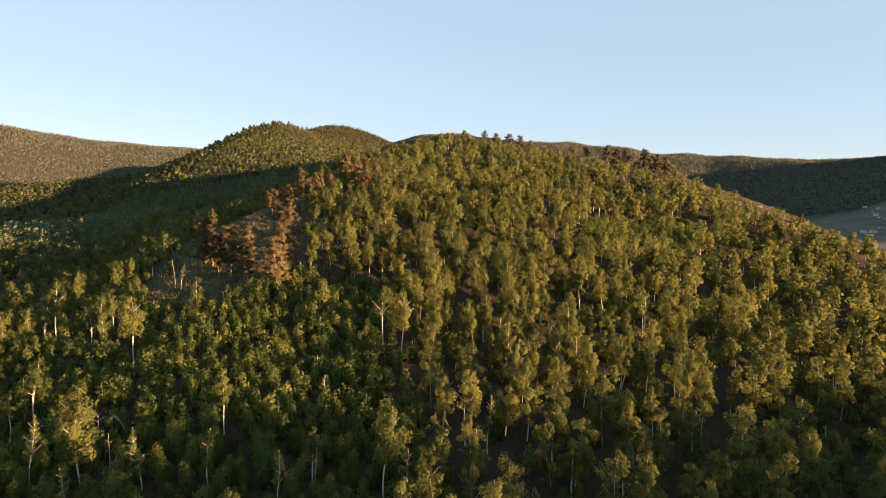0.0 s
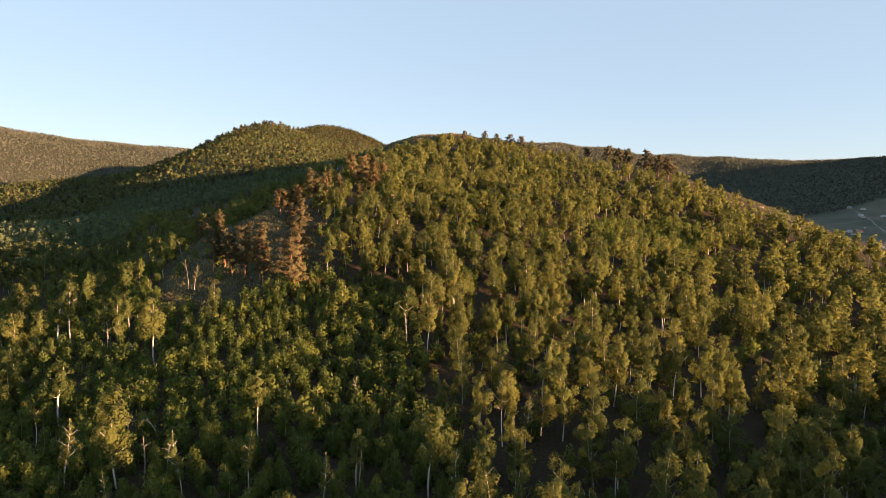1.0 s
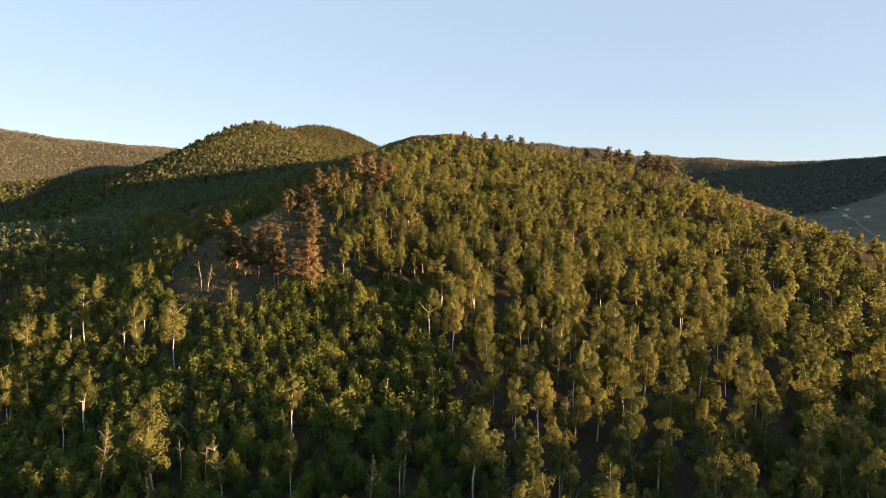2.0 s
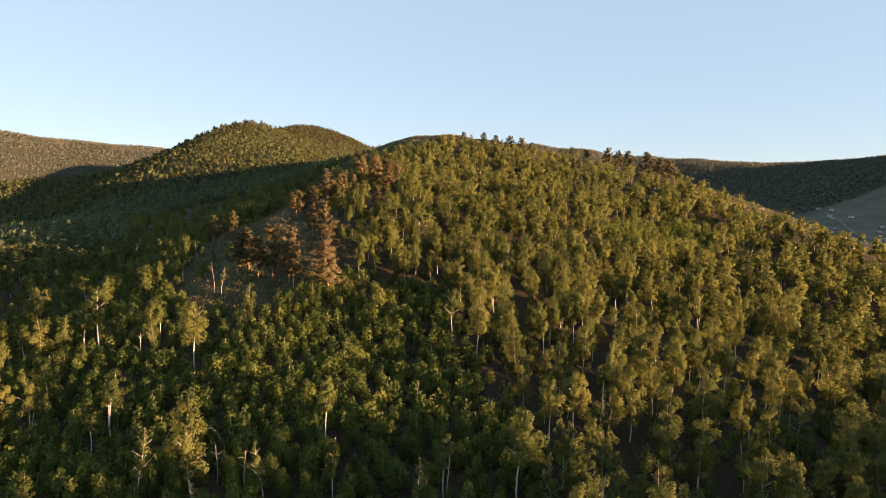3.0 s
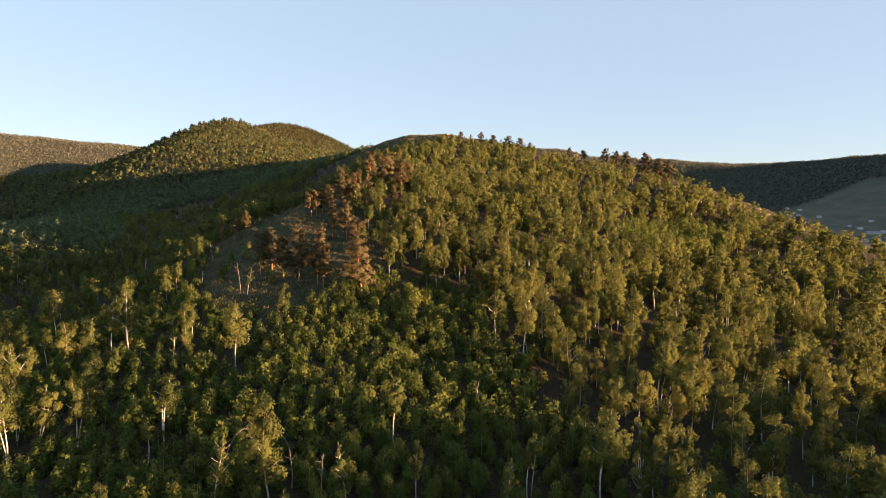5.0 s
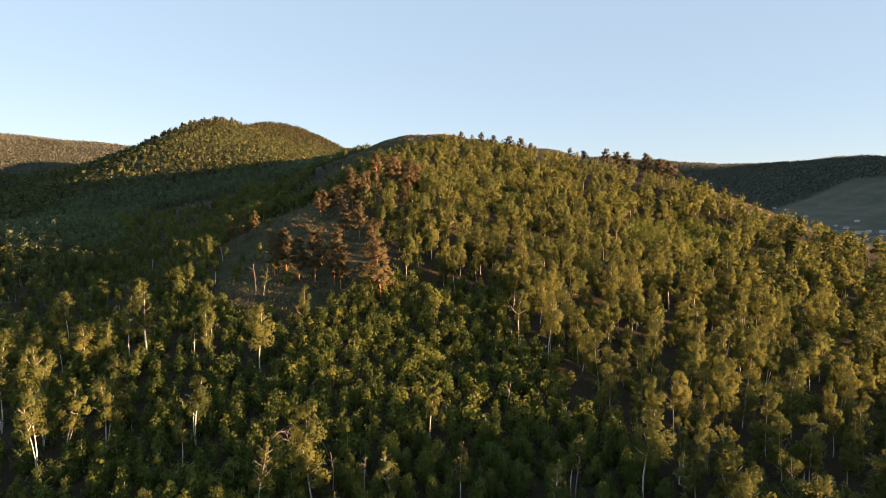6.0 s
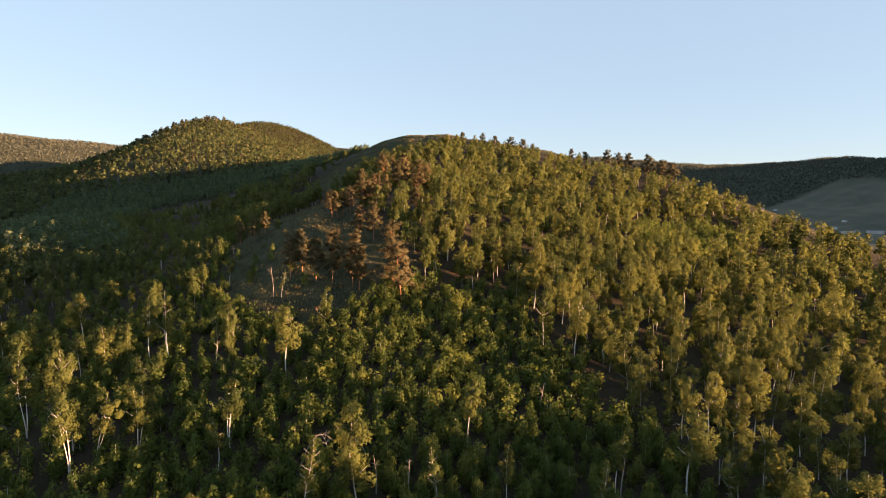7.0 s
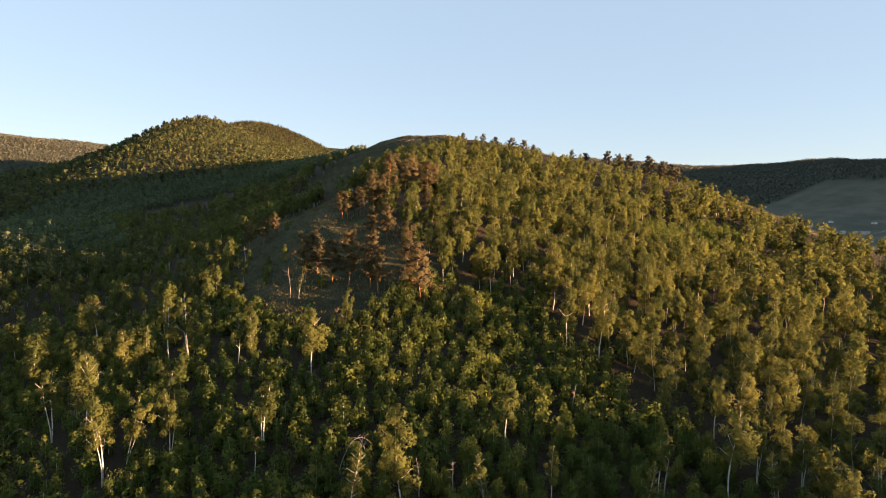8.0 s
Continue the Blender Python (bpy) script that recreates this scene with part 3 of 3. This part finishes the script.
next_makers = [tree_thing("birch_tree", label, "birch tree", "birches on the slope", birch(90 + i, 16.0, 0.14 + 0.14 * (i % 3), 6.4 - 0.7 * (i % 3), 2100, 0.68, 4, 5, 0.05, 1.0, i == 5, 7, 28, 0.46, 0.38), BIRCH_BARK, BIRCH_LEAF) for i in range(6)]
drop_unused(next_makers, plant(next_makers, list(zip(x[130:280], y[130:280], size[130:280])), g))
d = np.hypot(x + 40, y)
rest = np.arange(len(x)) >= 280
for lo, hi, leaves, leaf, sides, name, label in ((0, 260, 700, 1.1, 3, "middle_birch_wood", "birch wood on the middle of the slope"), (260, 335, 450, 1.35, 3, "upper_birch_wood", "birch wood climbing the hill"), (335, 900, 270, 1.7, 3, "hilltop_birch_wood", "birch wood along the hilltop")):
    sel = rest & (d >= lo) & (d < hi)
    shapes = [birch(100 + hi + i, 14.6, 0.14 + 0.15 * (i % 3), 7.0 - 0.6 * (i % 3), leaves, leaf, 1 if hi < 260 else 0, sides, 0.05, 1.0, False, 5, 22, 0.46, 0.4) for i in range(8)]
    woodland(name, label, shapes, x[sel], y[sel], size[sel], MATS, g)

# the wood goes on unseen beyond the slope's right-hand edge, added to shade it
x, y = spread(-260, 460, -160, 260, 6.6, g)
keep = ((y < 64) | (x >= 0.78 * y + 45)) & (x < 0.9 * y + 330) & (x > -0.62 * y - 180) & below_brow(x, y)
x, y = x[keep], y[keep]
size = g.uniform(0.7, 1.15, len(x))
near_path = (x > -150) & (x < 70) & (y > -75) & (y < 80)
for sel, leaves, leaf, name, label in ((near_path, 140, 1.5, "foot_birch_wood", "birch wood at the foot of the slope"), (~near_path, 26, 3.4, "lower_birch_wood", "unseen birch wood added to shade the lower slope")):
    woodland(name, label, [birch(130 + i, 13, 0.18, 6.0, leaves, leaf, 0, 3, 0.05, 1.0, False, 4, 18) for i in range(5)], x[sel], y[sel], size[sel], MATS, g)

# young birches
x, y = spread(-200, 200, 78, 320, 3.4, g)
under = g.uniform(0, 1, len(x))
flank = bump_at(x, y, -105, 240, 22, 60, 14) > 0.4
keep = ((open_grass(x, y) < 0.35) | (flank & (under < 0.07))) & (flank | thicket(x, y) | (under < 0.72 * smooth(-x - 0.12 * y, 28, 60) * (1 - smooth(y, 205, 245))) | (under < 0.1 + 0.14 * (1 - smooth(y, 220, 260))) | ((ripples(x, y, 26, 15) >= 0.8) & (under < 0.75))) & below_brow(x, y) & free(x, y, 1.2) & (bump_at(x, y, -84, 194, 20, 10) < 0.5) & (x > -0.62 * y - 75)
x, y = x[keep], y[keep]
size = g.triangular(0.6, 0.9, 1.4, len(x))
order = np.argsort(np.hypot(x + 40, y))
x, y, size = x[order], y[order], size[order]
young_makers = [tree_thing("young_birch", "young birch with a full leafy green crown", "birch tree", "young birches", birch(140 + i, 5.8, 0.1, 4.2 + 0.3 * (i % 3), 1000, 0.47, 1, 4, 0.03, 1.0, False, 5, 13, 0.8, 0.55), BIRCH_BARK, YOUNG_LEAF) for i in range(6)]
drop_unused(young_makers, plant(young_makers, list(zip(x[:290], y[:290], size[:290])), g))
woodland("young_birch_thicket", "thicket of young green birches", [birch(160 + i, 5.8, 0.1, 4.2 + 0.3 * (i % 3), 215, 0.92, 0, 3, 0.03, 1.0, False, 4, 11, 0.8, 0.55) for i in range(6)], x[290:], y[290:], size[290:], [BIRCH_BARK, YOUNG_LEAF], g)

# woods across the side valley and up the second hill
x, y = spread(-420, -60, 200, 760, 5.9, g)
keep = (open_grass(x, y) < 0.3) & (((x < -0.45 * y - 38) & (y > 285)) | (x < -0.62 * y - 75) | (x < -270) | (y > 620)) & (x > -0.9 * y - 90)
x, y = x[keep], y[keep]
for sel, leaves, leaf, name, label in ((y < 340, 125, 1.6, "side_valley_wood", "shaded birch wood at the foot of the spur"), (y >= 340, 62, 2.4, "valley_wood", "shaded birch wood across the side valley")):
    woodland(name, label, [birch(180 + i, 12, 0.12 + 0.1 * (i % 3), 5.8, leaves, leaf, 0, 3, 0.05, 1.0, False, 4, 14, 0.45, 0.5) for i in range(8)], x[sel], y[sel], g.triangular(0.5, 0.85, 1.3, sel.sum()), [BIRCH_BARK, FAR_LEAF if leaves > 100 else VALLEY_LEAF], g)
x, y = spread(-1250, 350, 380, 1950, 8.0, g)
keep = ((y > 760) | (x < -420)) & (open_grass(x, y) < 0.3) & (x > -1.0 * y - 60) & (x < 60 - 0.05 * y) & faces_valley(x, y)
x, y = x[keep], y[keep]
dark = g.uniform(0, 1, len(x)) < 0.16 + 0.5 * smooth(ground(x, y), 150, 235)
woodland("second_hill_wood", "broadleaf wood over the farther hill", [(NO_BARK, birch(200 + i, 10.5, 0.05, 6.5, 20, 4.0, 0, 3, 0.05, 1.0, False, 3, 9)[1]) for i in range(8)], x[~dark], y[~dark], g.uniform(0.6, 1.3, (~dark).sum()), [BIRCH_BARK, FAR_LEAF], g)
woodland("second_hill_pines", "dark pines over the farther hill", [(NO_BARK, birch(210 + i, 13, 0.1, 5.0, 16, 4.0, 0, 3, 0.05, 1.0, False, 3, 7, 0.5, 0.7)[1]) for i in range(6)], x[dark], y[dark], g.uniform(0.7, 1.3, dark.sum()), [PINE_BARK, FAR_PINE_LEAF], g)
ridge_makers = [tree_thing("pine_tree", "dark pine on the crest of the farther hill", "pine tree", "pines on the far crest", pine(240 + i, 13, 260, 1.9, 6.5, 0.2, 14, 5), PINE_BARK, FAR_PINE_LEAF) for i in range(4)]
spots = []
for k in range(34):
    bearing, r = radians(g.uniform(-20.6, -12.6)), np.arange(1000, 1500, 5.0)
    top = r[np.argmax(ground(-40 + r * np.sin(bearing), r * np.cos(bearing)) / r)] + g.uniform(-14, 6)
    spots.append((-40 + top * np.sin(bearing), top * np.cos(bearing), g.uniform(0.8, 1.3)))
plant(ridge_makers, spots, g)

# mountain woods, far off
bearing = np.radians(np.concatenate([g.uniform(-46, -14, 30000), g.uniform(7, 50, 44000)]))
r = np.sqrt(g.uniform(2000 ** 2, 3750 ** 2, len(bearing)))
x, y = r * np.sin(bearing), r * np.cos(bearing)
keep = (valley_meadow(x, y) < 0.25 + 0.3 * (g.uniform(0, 1, len(x)) < 0.04)) & faces_valley(x, y)
x, y = x[keep], y[keep]
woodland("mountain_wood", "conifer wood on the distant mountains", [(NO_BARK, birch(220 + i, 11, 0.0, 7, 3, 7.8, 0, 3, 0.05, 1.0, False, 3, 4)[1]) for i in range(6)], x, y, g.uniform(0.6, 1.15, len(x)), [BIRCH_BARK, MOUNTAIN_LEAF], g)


# ---- bushes, dead stems, rocks and grass on the open spur ----
def bush(seed, n=260):
    g = np.random.RandomState(seed)
    stems = []
    tips = []
    for k in range(7):
        a, reach = g.uniform(0, 6.28), g.uniform(0.3, 1.0)
        tip = np.array([np.cos(a) * reach, np.sin(a) * reach, g.uniform(0.7, 1.5)])
        stems.append(tube([np.array([0, 0, -0.1]), tip * (0.45, 0.45, 0.6), tip], [0.04, 0.03, 0.012], 4))
        tips.append(tip)
    return joined(stems), leaf_sprays(g, np.array(tips), g.uniform(0.35, 0.6, 7), np.array([0, 0, 0.6]), n, 0.3)


def dead_tree(seed, height, lean):
    """A bare stem, broken off at the top, with a few stubs of branches, each its own part."""
    g = np.random.RandomState(seed)
    t = np.linspace(0, 1, 8)
    a = g.uniform(0, 6.28)
    spine = np.stack([np.cos(a) * lean * t ** 2 + 0.15 * np.sin(5 * t), np.sin(a) * lean * t ** 2 + 0.15 * np.cos(4 * t) - 0.15, np.sqrt(max(height ** 2 - lean ** 2, 4)) * t - 0.3], -1)
    root = tagged(new("dead_tree"), "bare dead birch stem with broken grey branches", "dead tree", "dead stems")
    v, f, nrm = tube(spine, 0.15 * (1 - 0.7 * t), 7)
    trunk = new("trunk", mesh_from("trunk", v, f, [DEAD_BARK]))
    trunk.parent = root
    for k in range(5):
        q = g.uniform(0.45, 0.98)
        base = np.array([np.interp(q, t, spine[:, i]) for i in range(3)])
        b_a, reach = g.uniform(0, 6.28), g.uniform(0.6, 1.9)
        tip = base + np.array([np.cos(b_a) * reach, np.sin(b_a) * reach, reach * g.uniform(0.1, 1.0)])
        v, f, nrm = tube([base, base * 0.5 + tip * 0.5 + (0, 0, 0.12), tip], [0.06, 0.045, 0.015], 5)
        limb = new("branch", mesh_from("branch", v, f, [DEAD_BARK]))
        limb.parent = root
    return root


def bent_stem(seed, length, rise):
    """A dead birch stem bowed over in an arch, with a few thin twigs along its back."""
    g = np.random.RandomState(seed)
    t = np.linspace(0, 1, 12)
    spine = np.stack([length * t ** 1.2, 0.3 * np.sin(3 * t), rise * np.sin(np.pi * 0.72 * t) - 0.3], -1)
    root = tagged(new("dead_tree"), "grey dead birch stem bowed over in an arch", "dead tree", "dead stems")
    v, f, nrm = tube(spine, 0.075 * (1 - 0.8 * t) + 0.012, 7)
    new("trunk", mesh_from("trunk", v, f, [DEAD_BARK])).parent = root
    for k in range(6):
        base = spine[4 + k]
        tip = base + np.array([g.uniform(0.3, 1.0), g.uniform(-0.6, 0.6), g.uniform(0.2, 0.9)])
        v, f, nrm = tube([base, base * 0.5 + tip * 0.5 + (0, 0, 0.08), tip], [0.035, 0.025, 0.008], 5)
        new("branch", mesh_from("branch", v, f, [DEAD_BARK])).parent = root
    return root


def rock(seed, size):
    """A weathered outcrop: a faceted, bevelled lump, half sunk in the ground."""
    g = np.random.RandomState(seed)
    bm = bmesh.new()
    pts = g.normal(size=(16, 3))
    pts /= np.linalg.norm(pts, axis=1, keepdims=True)
    for q in pts * (size, size * 0.7, size * 0.6) * g.uniform(0.8, 1.1, (16, 1)):
        bm.verts.new(q)
    bmesh.ops.convex_hull(bm, input=bm.verts)
    bmesh.ops.delete(bm, geom=[v for v in bm.verts if not v.link_faces], context="VERTS")
    bmesh.ops.bevel(bm, geom=list(bm.edges), offset=size * 0.06, segments=1, affect="EDGES")
    me = bpy.data.meshes.new("rock")
    bm.to_mesh(me)
    bm.free()
    me.materials.append(ROCK)
    return tagged(new("rock", me), "pinkish weathered rock half sunk in dry grass", "rock", "rocks on the brow")


bush_makers = [tree_thing("bush", "low brown-leaved bush on the grassy spur", "bush", "bushes on the spur", bush(300 + i), TIMBER, BUSH_LEAF) for i in range(3)]
spots = [(-51, 190, 2.0), (-48, 191, 1.6), (-58, 193, 1.5), (-86, 300, 1.4), (-80, 286, 1.2), (-92, 290, 1.3)]
for _ in range(44):
    q = (g.normal(-78, 16), g.normal(232, 34))
    if open_grass(*q) > 0.35:
        spots.append((*q, g.uniform(0.5, 1.3)))
plant(bush_makers, spots, g)

for k, (dx, dy, h, lean) in enumerate([(-97, 203, 11, 0.5), (-104, 171, 7, 2.2), (-75, 119, 5.5, 3.2), (-66, 108, 7.5, 1.2), (-60, 105, 8, 0.6), (-23, 97.5, 11, 0.4), (-140, 152, 6, 3.0), (-28, 128, 8, 0.9), (-4, 190, 12, 0.6), (30, 172, 9, 1.6), (70, 150, 9, 2.0), (-118, 246, 7, 0.5)]):
    dead = dead_tree(400 + k, h, lean)
    dead.matrix_basis = pose(dx, dy, float(ground(dx, dy)), 0, 0, g.uniform(0, 360))

for k, (dx, dy, length, rise, turn) in enumerate([(-80.5, 117.2, 6.5, 6.3, 12), (-99, 160.1, 6, 5, -5), (-145, 173.8, 6, 5.6, 10), (-159, 153.5, 8, 5.5, -15), (-67, 117.4, 5, 5.8, 170)]):
    stem = bent_stem(430 + k, length, rise)
    stem.matrix_basis = pose(dx, dy, float(ground(dx, dy)), 0, 0, turn)

for k in range(22):
    if k < 12:
        q = (-6 + g.normal() * 9, 494 + g.normal() * 4)
    else:
        f_k = g.uniform(0, 1)
        q = (178 + 28 * f_k + g.normal() * 3, 345 - 85 * f_k)
    size_k = g.uniform(0.6, 1.8)
    rock(500 + k, size_k).matrix_basis = pose(*q, float(ground(*q)) + 0.1 * size_k, g.uniform(-15, 15), g.uniform(-15, 15), g.uniform(0, 360))

x, y = spread(-150, 240, 175, 600, 1.15, g, 1.0)
keep = (open_grass(x, y) > 0.3) & (g.uniform(0, 1, len(x)) < 0.75)
x, y = x[keep], y[keep]
n_t, blades = len(x), 4
a = g.uniform(0, 6.283, (n_t, blades))
h = g.uniform(0.25, 0.75, (n_t, blades))
px, py = x[:, None] + g.normal(size=(n_t, blades)) * 0.3, y[:, None] + g.normal(size=(n_t, blades)) * 0.3
pz = ground(px, py)
w = 0.17
tri = np.stack([np.stack([px - np.cos(a) * w, py - np.sin(a) * w, pz - 0.05], -1), np.stack([px + np.cos(a) * w, py + np.sin(a) * w, pz - 0.05], -1), np.stack([px + np.sin(a) * h * 0.4, py - np.cos(a) * h * 0.4, pz + h], -1)], 2).reshape(-1, 3)
grass = mesh_from("dry_grass", tri, np.arange(len(tri)).reshape(-1, 3), [GRASS_BLADE], tint=np.repeat(g.uniform(0, 1, n_t), blades * 3))
tagged(new("dry_grass", grass), "tussocks of dry yellowish grass on the open slopes", "grass", kind="stuff")


# ---- the village in the valley ----
def box(bm, x0, x1, y0, y1, z0, z1):
    vs = [bm.verts.new((x, y, z)) for z in (z0, z1) for x, y in ((x0, y0), (x1, y0), (x1, y1), (x0, y1))]
    for f in ((3, 2, 1, 0), (4, 5, 6, 7), (0, 1, 5, 4), (1, 2, 6, 5), (2, 3, 7, 6), (3, 0, 4, 7)):
        bm.faces.new([vs[i] for i in f])


def part(name, bm, mat, parent, label=""):
    me = bpy.data.meshes.new(name)
    bmesh.ops.recalc_face_normals(bm, faces=bm.faces)
    bm.to_mesh(me)
    bm.free()
    me.materials.append(mat)
    ob = new(name, me)
    ob.parent = parent
    return tagged(ob, label)


def house(length, depth, eaves, ridge, wall_mat, roof_mat, label):
    """A village house: gabled walls, a roof of two slopes with overhang, door, windows and a chimney."""
    root = tagged(new("house"), label, "house", "village houses")
    l, d = length / 2, depth / 2
    bm = bmesh.new()
    low = [bm.verts.new(c) for c in ((-l, -d, -0.5), (l, -d, -0.5), (l, d, -0.5), (-l, d, -0.5))]
    top = [bm.verts.new(c) for c in ((-l, -d, eaves), (l, -d, eaves), (l, d, eaves), (-l, d, eaves))]
    gables = [bm.verts.new((-l, 0, ridge)), bm.verts.new((l, 0, ridge))]
    for f in ((low[0], low[1], top[1], top[0]), (low[2], low[3], top[3], top[2]), (low[1], low[2], top[2], gables[1], top[1]), (low[3], low[0], top[0], gables[0], top[3]), (low[3], low[2], low[1], low[0])):
        bm.faces.new(f)
    part("wall", bm, wall_mat, root)
    slope = (ridge - eaves) / d
    for sgn in (-1, 1):
        bm = bmesh.new()
        ends = [(0.0, ridge + 0.04), (sgn * (d + 0.5), eaves - 0.5 * slope + 0.04)]
        vs = [bm.verts.new((x, y, z + th)) for th in (0, 0.16) for x in (-l - 0.4, l + 0.4) for y, z in ends]
        for f in ((0, 1, 3, 2), (4, 6, 7, 5), (0, 4, 5, 1), (2, 3, 7, 6), (0, 2, 6, 4), (1, 5, 7, 3)):
            bm.faces.new([vs[i] for i in f])
        part("roof", bm, roof_mat, root)
    count = max(2, int(length / 4))
    for k in range(count):
        xk = -l + length * (k + 0.5) / count
        bm = bmesh.new()
        box(bm, xk - 0.5, xk + 0.5, -d - 0.05, -d + 0.05, 1.0, 2.2)
        part("window", bm, DARK_PANE, root, "dark window")
    bm = bmesh.new()
    box(bm, l - 0.05, l + 0.05, -0.5, 0.5, 0, 2.0)
    part("door", bm, TIMBER, root)
    bm = bmesh.new()
    box(bm, -l * 0.4 - 0.35, -l * 0.4 + 0.35, -0.35, 0.35, ridge - 0.6, ridge + 0.9)
    part("chimney", bm, ROCK, root)
    return root


WHITE_HOUSES = [(1131, 1239), (1017, 1090), (884, 1187), (1118, 1462), (1122, 1392), (1030, 1162), (790, 931), (1199, 1559), (1174, 1160), (800, 905), (812, 925), (840, 919), (1215, 1632)]
TIMBER_HOUSES = [(1033, 1198), (784, 1046), (952, 1230), (815, 945), (905, 1195), (1045, 1205), (1100, 1440), (960, 1120), (1080, 1400)]
makers = {"white": house(10, 7, 3, 5.2, PLASTER, GREY_ROOF, "whitewashed village house with a grey sheet roof"), "timber": house(9, 7, 2.8, 5.0, TIMBER, GREY_ROOF, "brown timber village house with a grey roof"), "red": house(13, 9, 3.2, 6.0, PLASTER, RED_ROOF, "village house with a bright red roof"), "barn": house(30, 9, 3.6, 5.6, PLASTER, GREY_ROOF, "long low whitewashed farm building")}
for kind, places in (("white", WHITE_HOUSES), ("timber", TIMBER_HOUSES), ("red", [(895, 1175)]), ("barn", [(1025, 1052), (988, 1078)])):
    for k, (hx, hy) in enumerate(places):
        m = pose(hx, hy, float(ground(hx, hy)) + 0.1, 0, 0, g.uniform(-15, 15) + (90 if k % 3 == 2 else 0) if kind != "barn" else -42)
        if k == 0:
            makers[kind].matrix_basis = m
        else:
            copy_thing(makers[kind], m)


def track(points, width):
    """A gravel track laid along the ground."""
    p = np.array(points, float)
    t = np.linspace(0, len(p) - 1, 60)
    x, y = np.interp(t, np.arange(len(p)), p[:, 0]), np.interp(t, np.arange(len(p)), p[:, 1])
    dx, dy = np.gradient(x), np.gradient(y)
    s = np.hypot(dx, dy)
    rows = []
    for k in (-1, -0.4, 0.4, 1):
        qx, qy = x - dy / s * width / 2 * k, y + dx / s * width / 2 * k
        rows.append(np.stack([qx, qy, ground(qx, qy) + (0.5 if abs(k) < 1 else 0.2)], -1))
    v = np.concatenate(rows)
    i = np.arange(3)[:, None] * 60 + np.arange(59)
    f = np.stack([i, i + 1, i + 61, i + 60], -1).reshape(-1, 4)
    tagged(new("road", mesh_from("road", v, f, [TRACK])), "pale gravel track through the village", "road", kind="structure")


track([(560, 690), (640, 800), (740, 900), (850, 960), (960, 1010), (1080, 1060), (1250, 1150), (1400, 1180)], 4.5)
track([(850, 960), (900, 1100), (980, 1220), (1080, 1380), (1180, 1560)], 4)
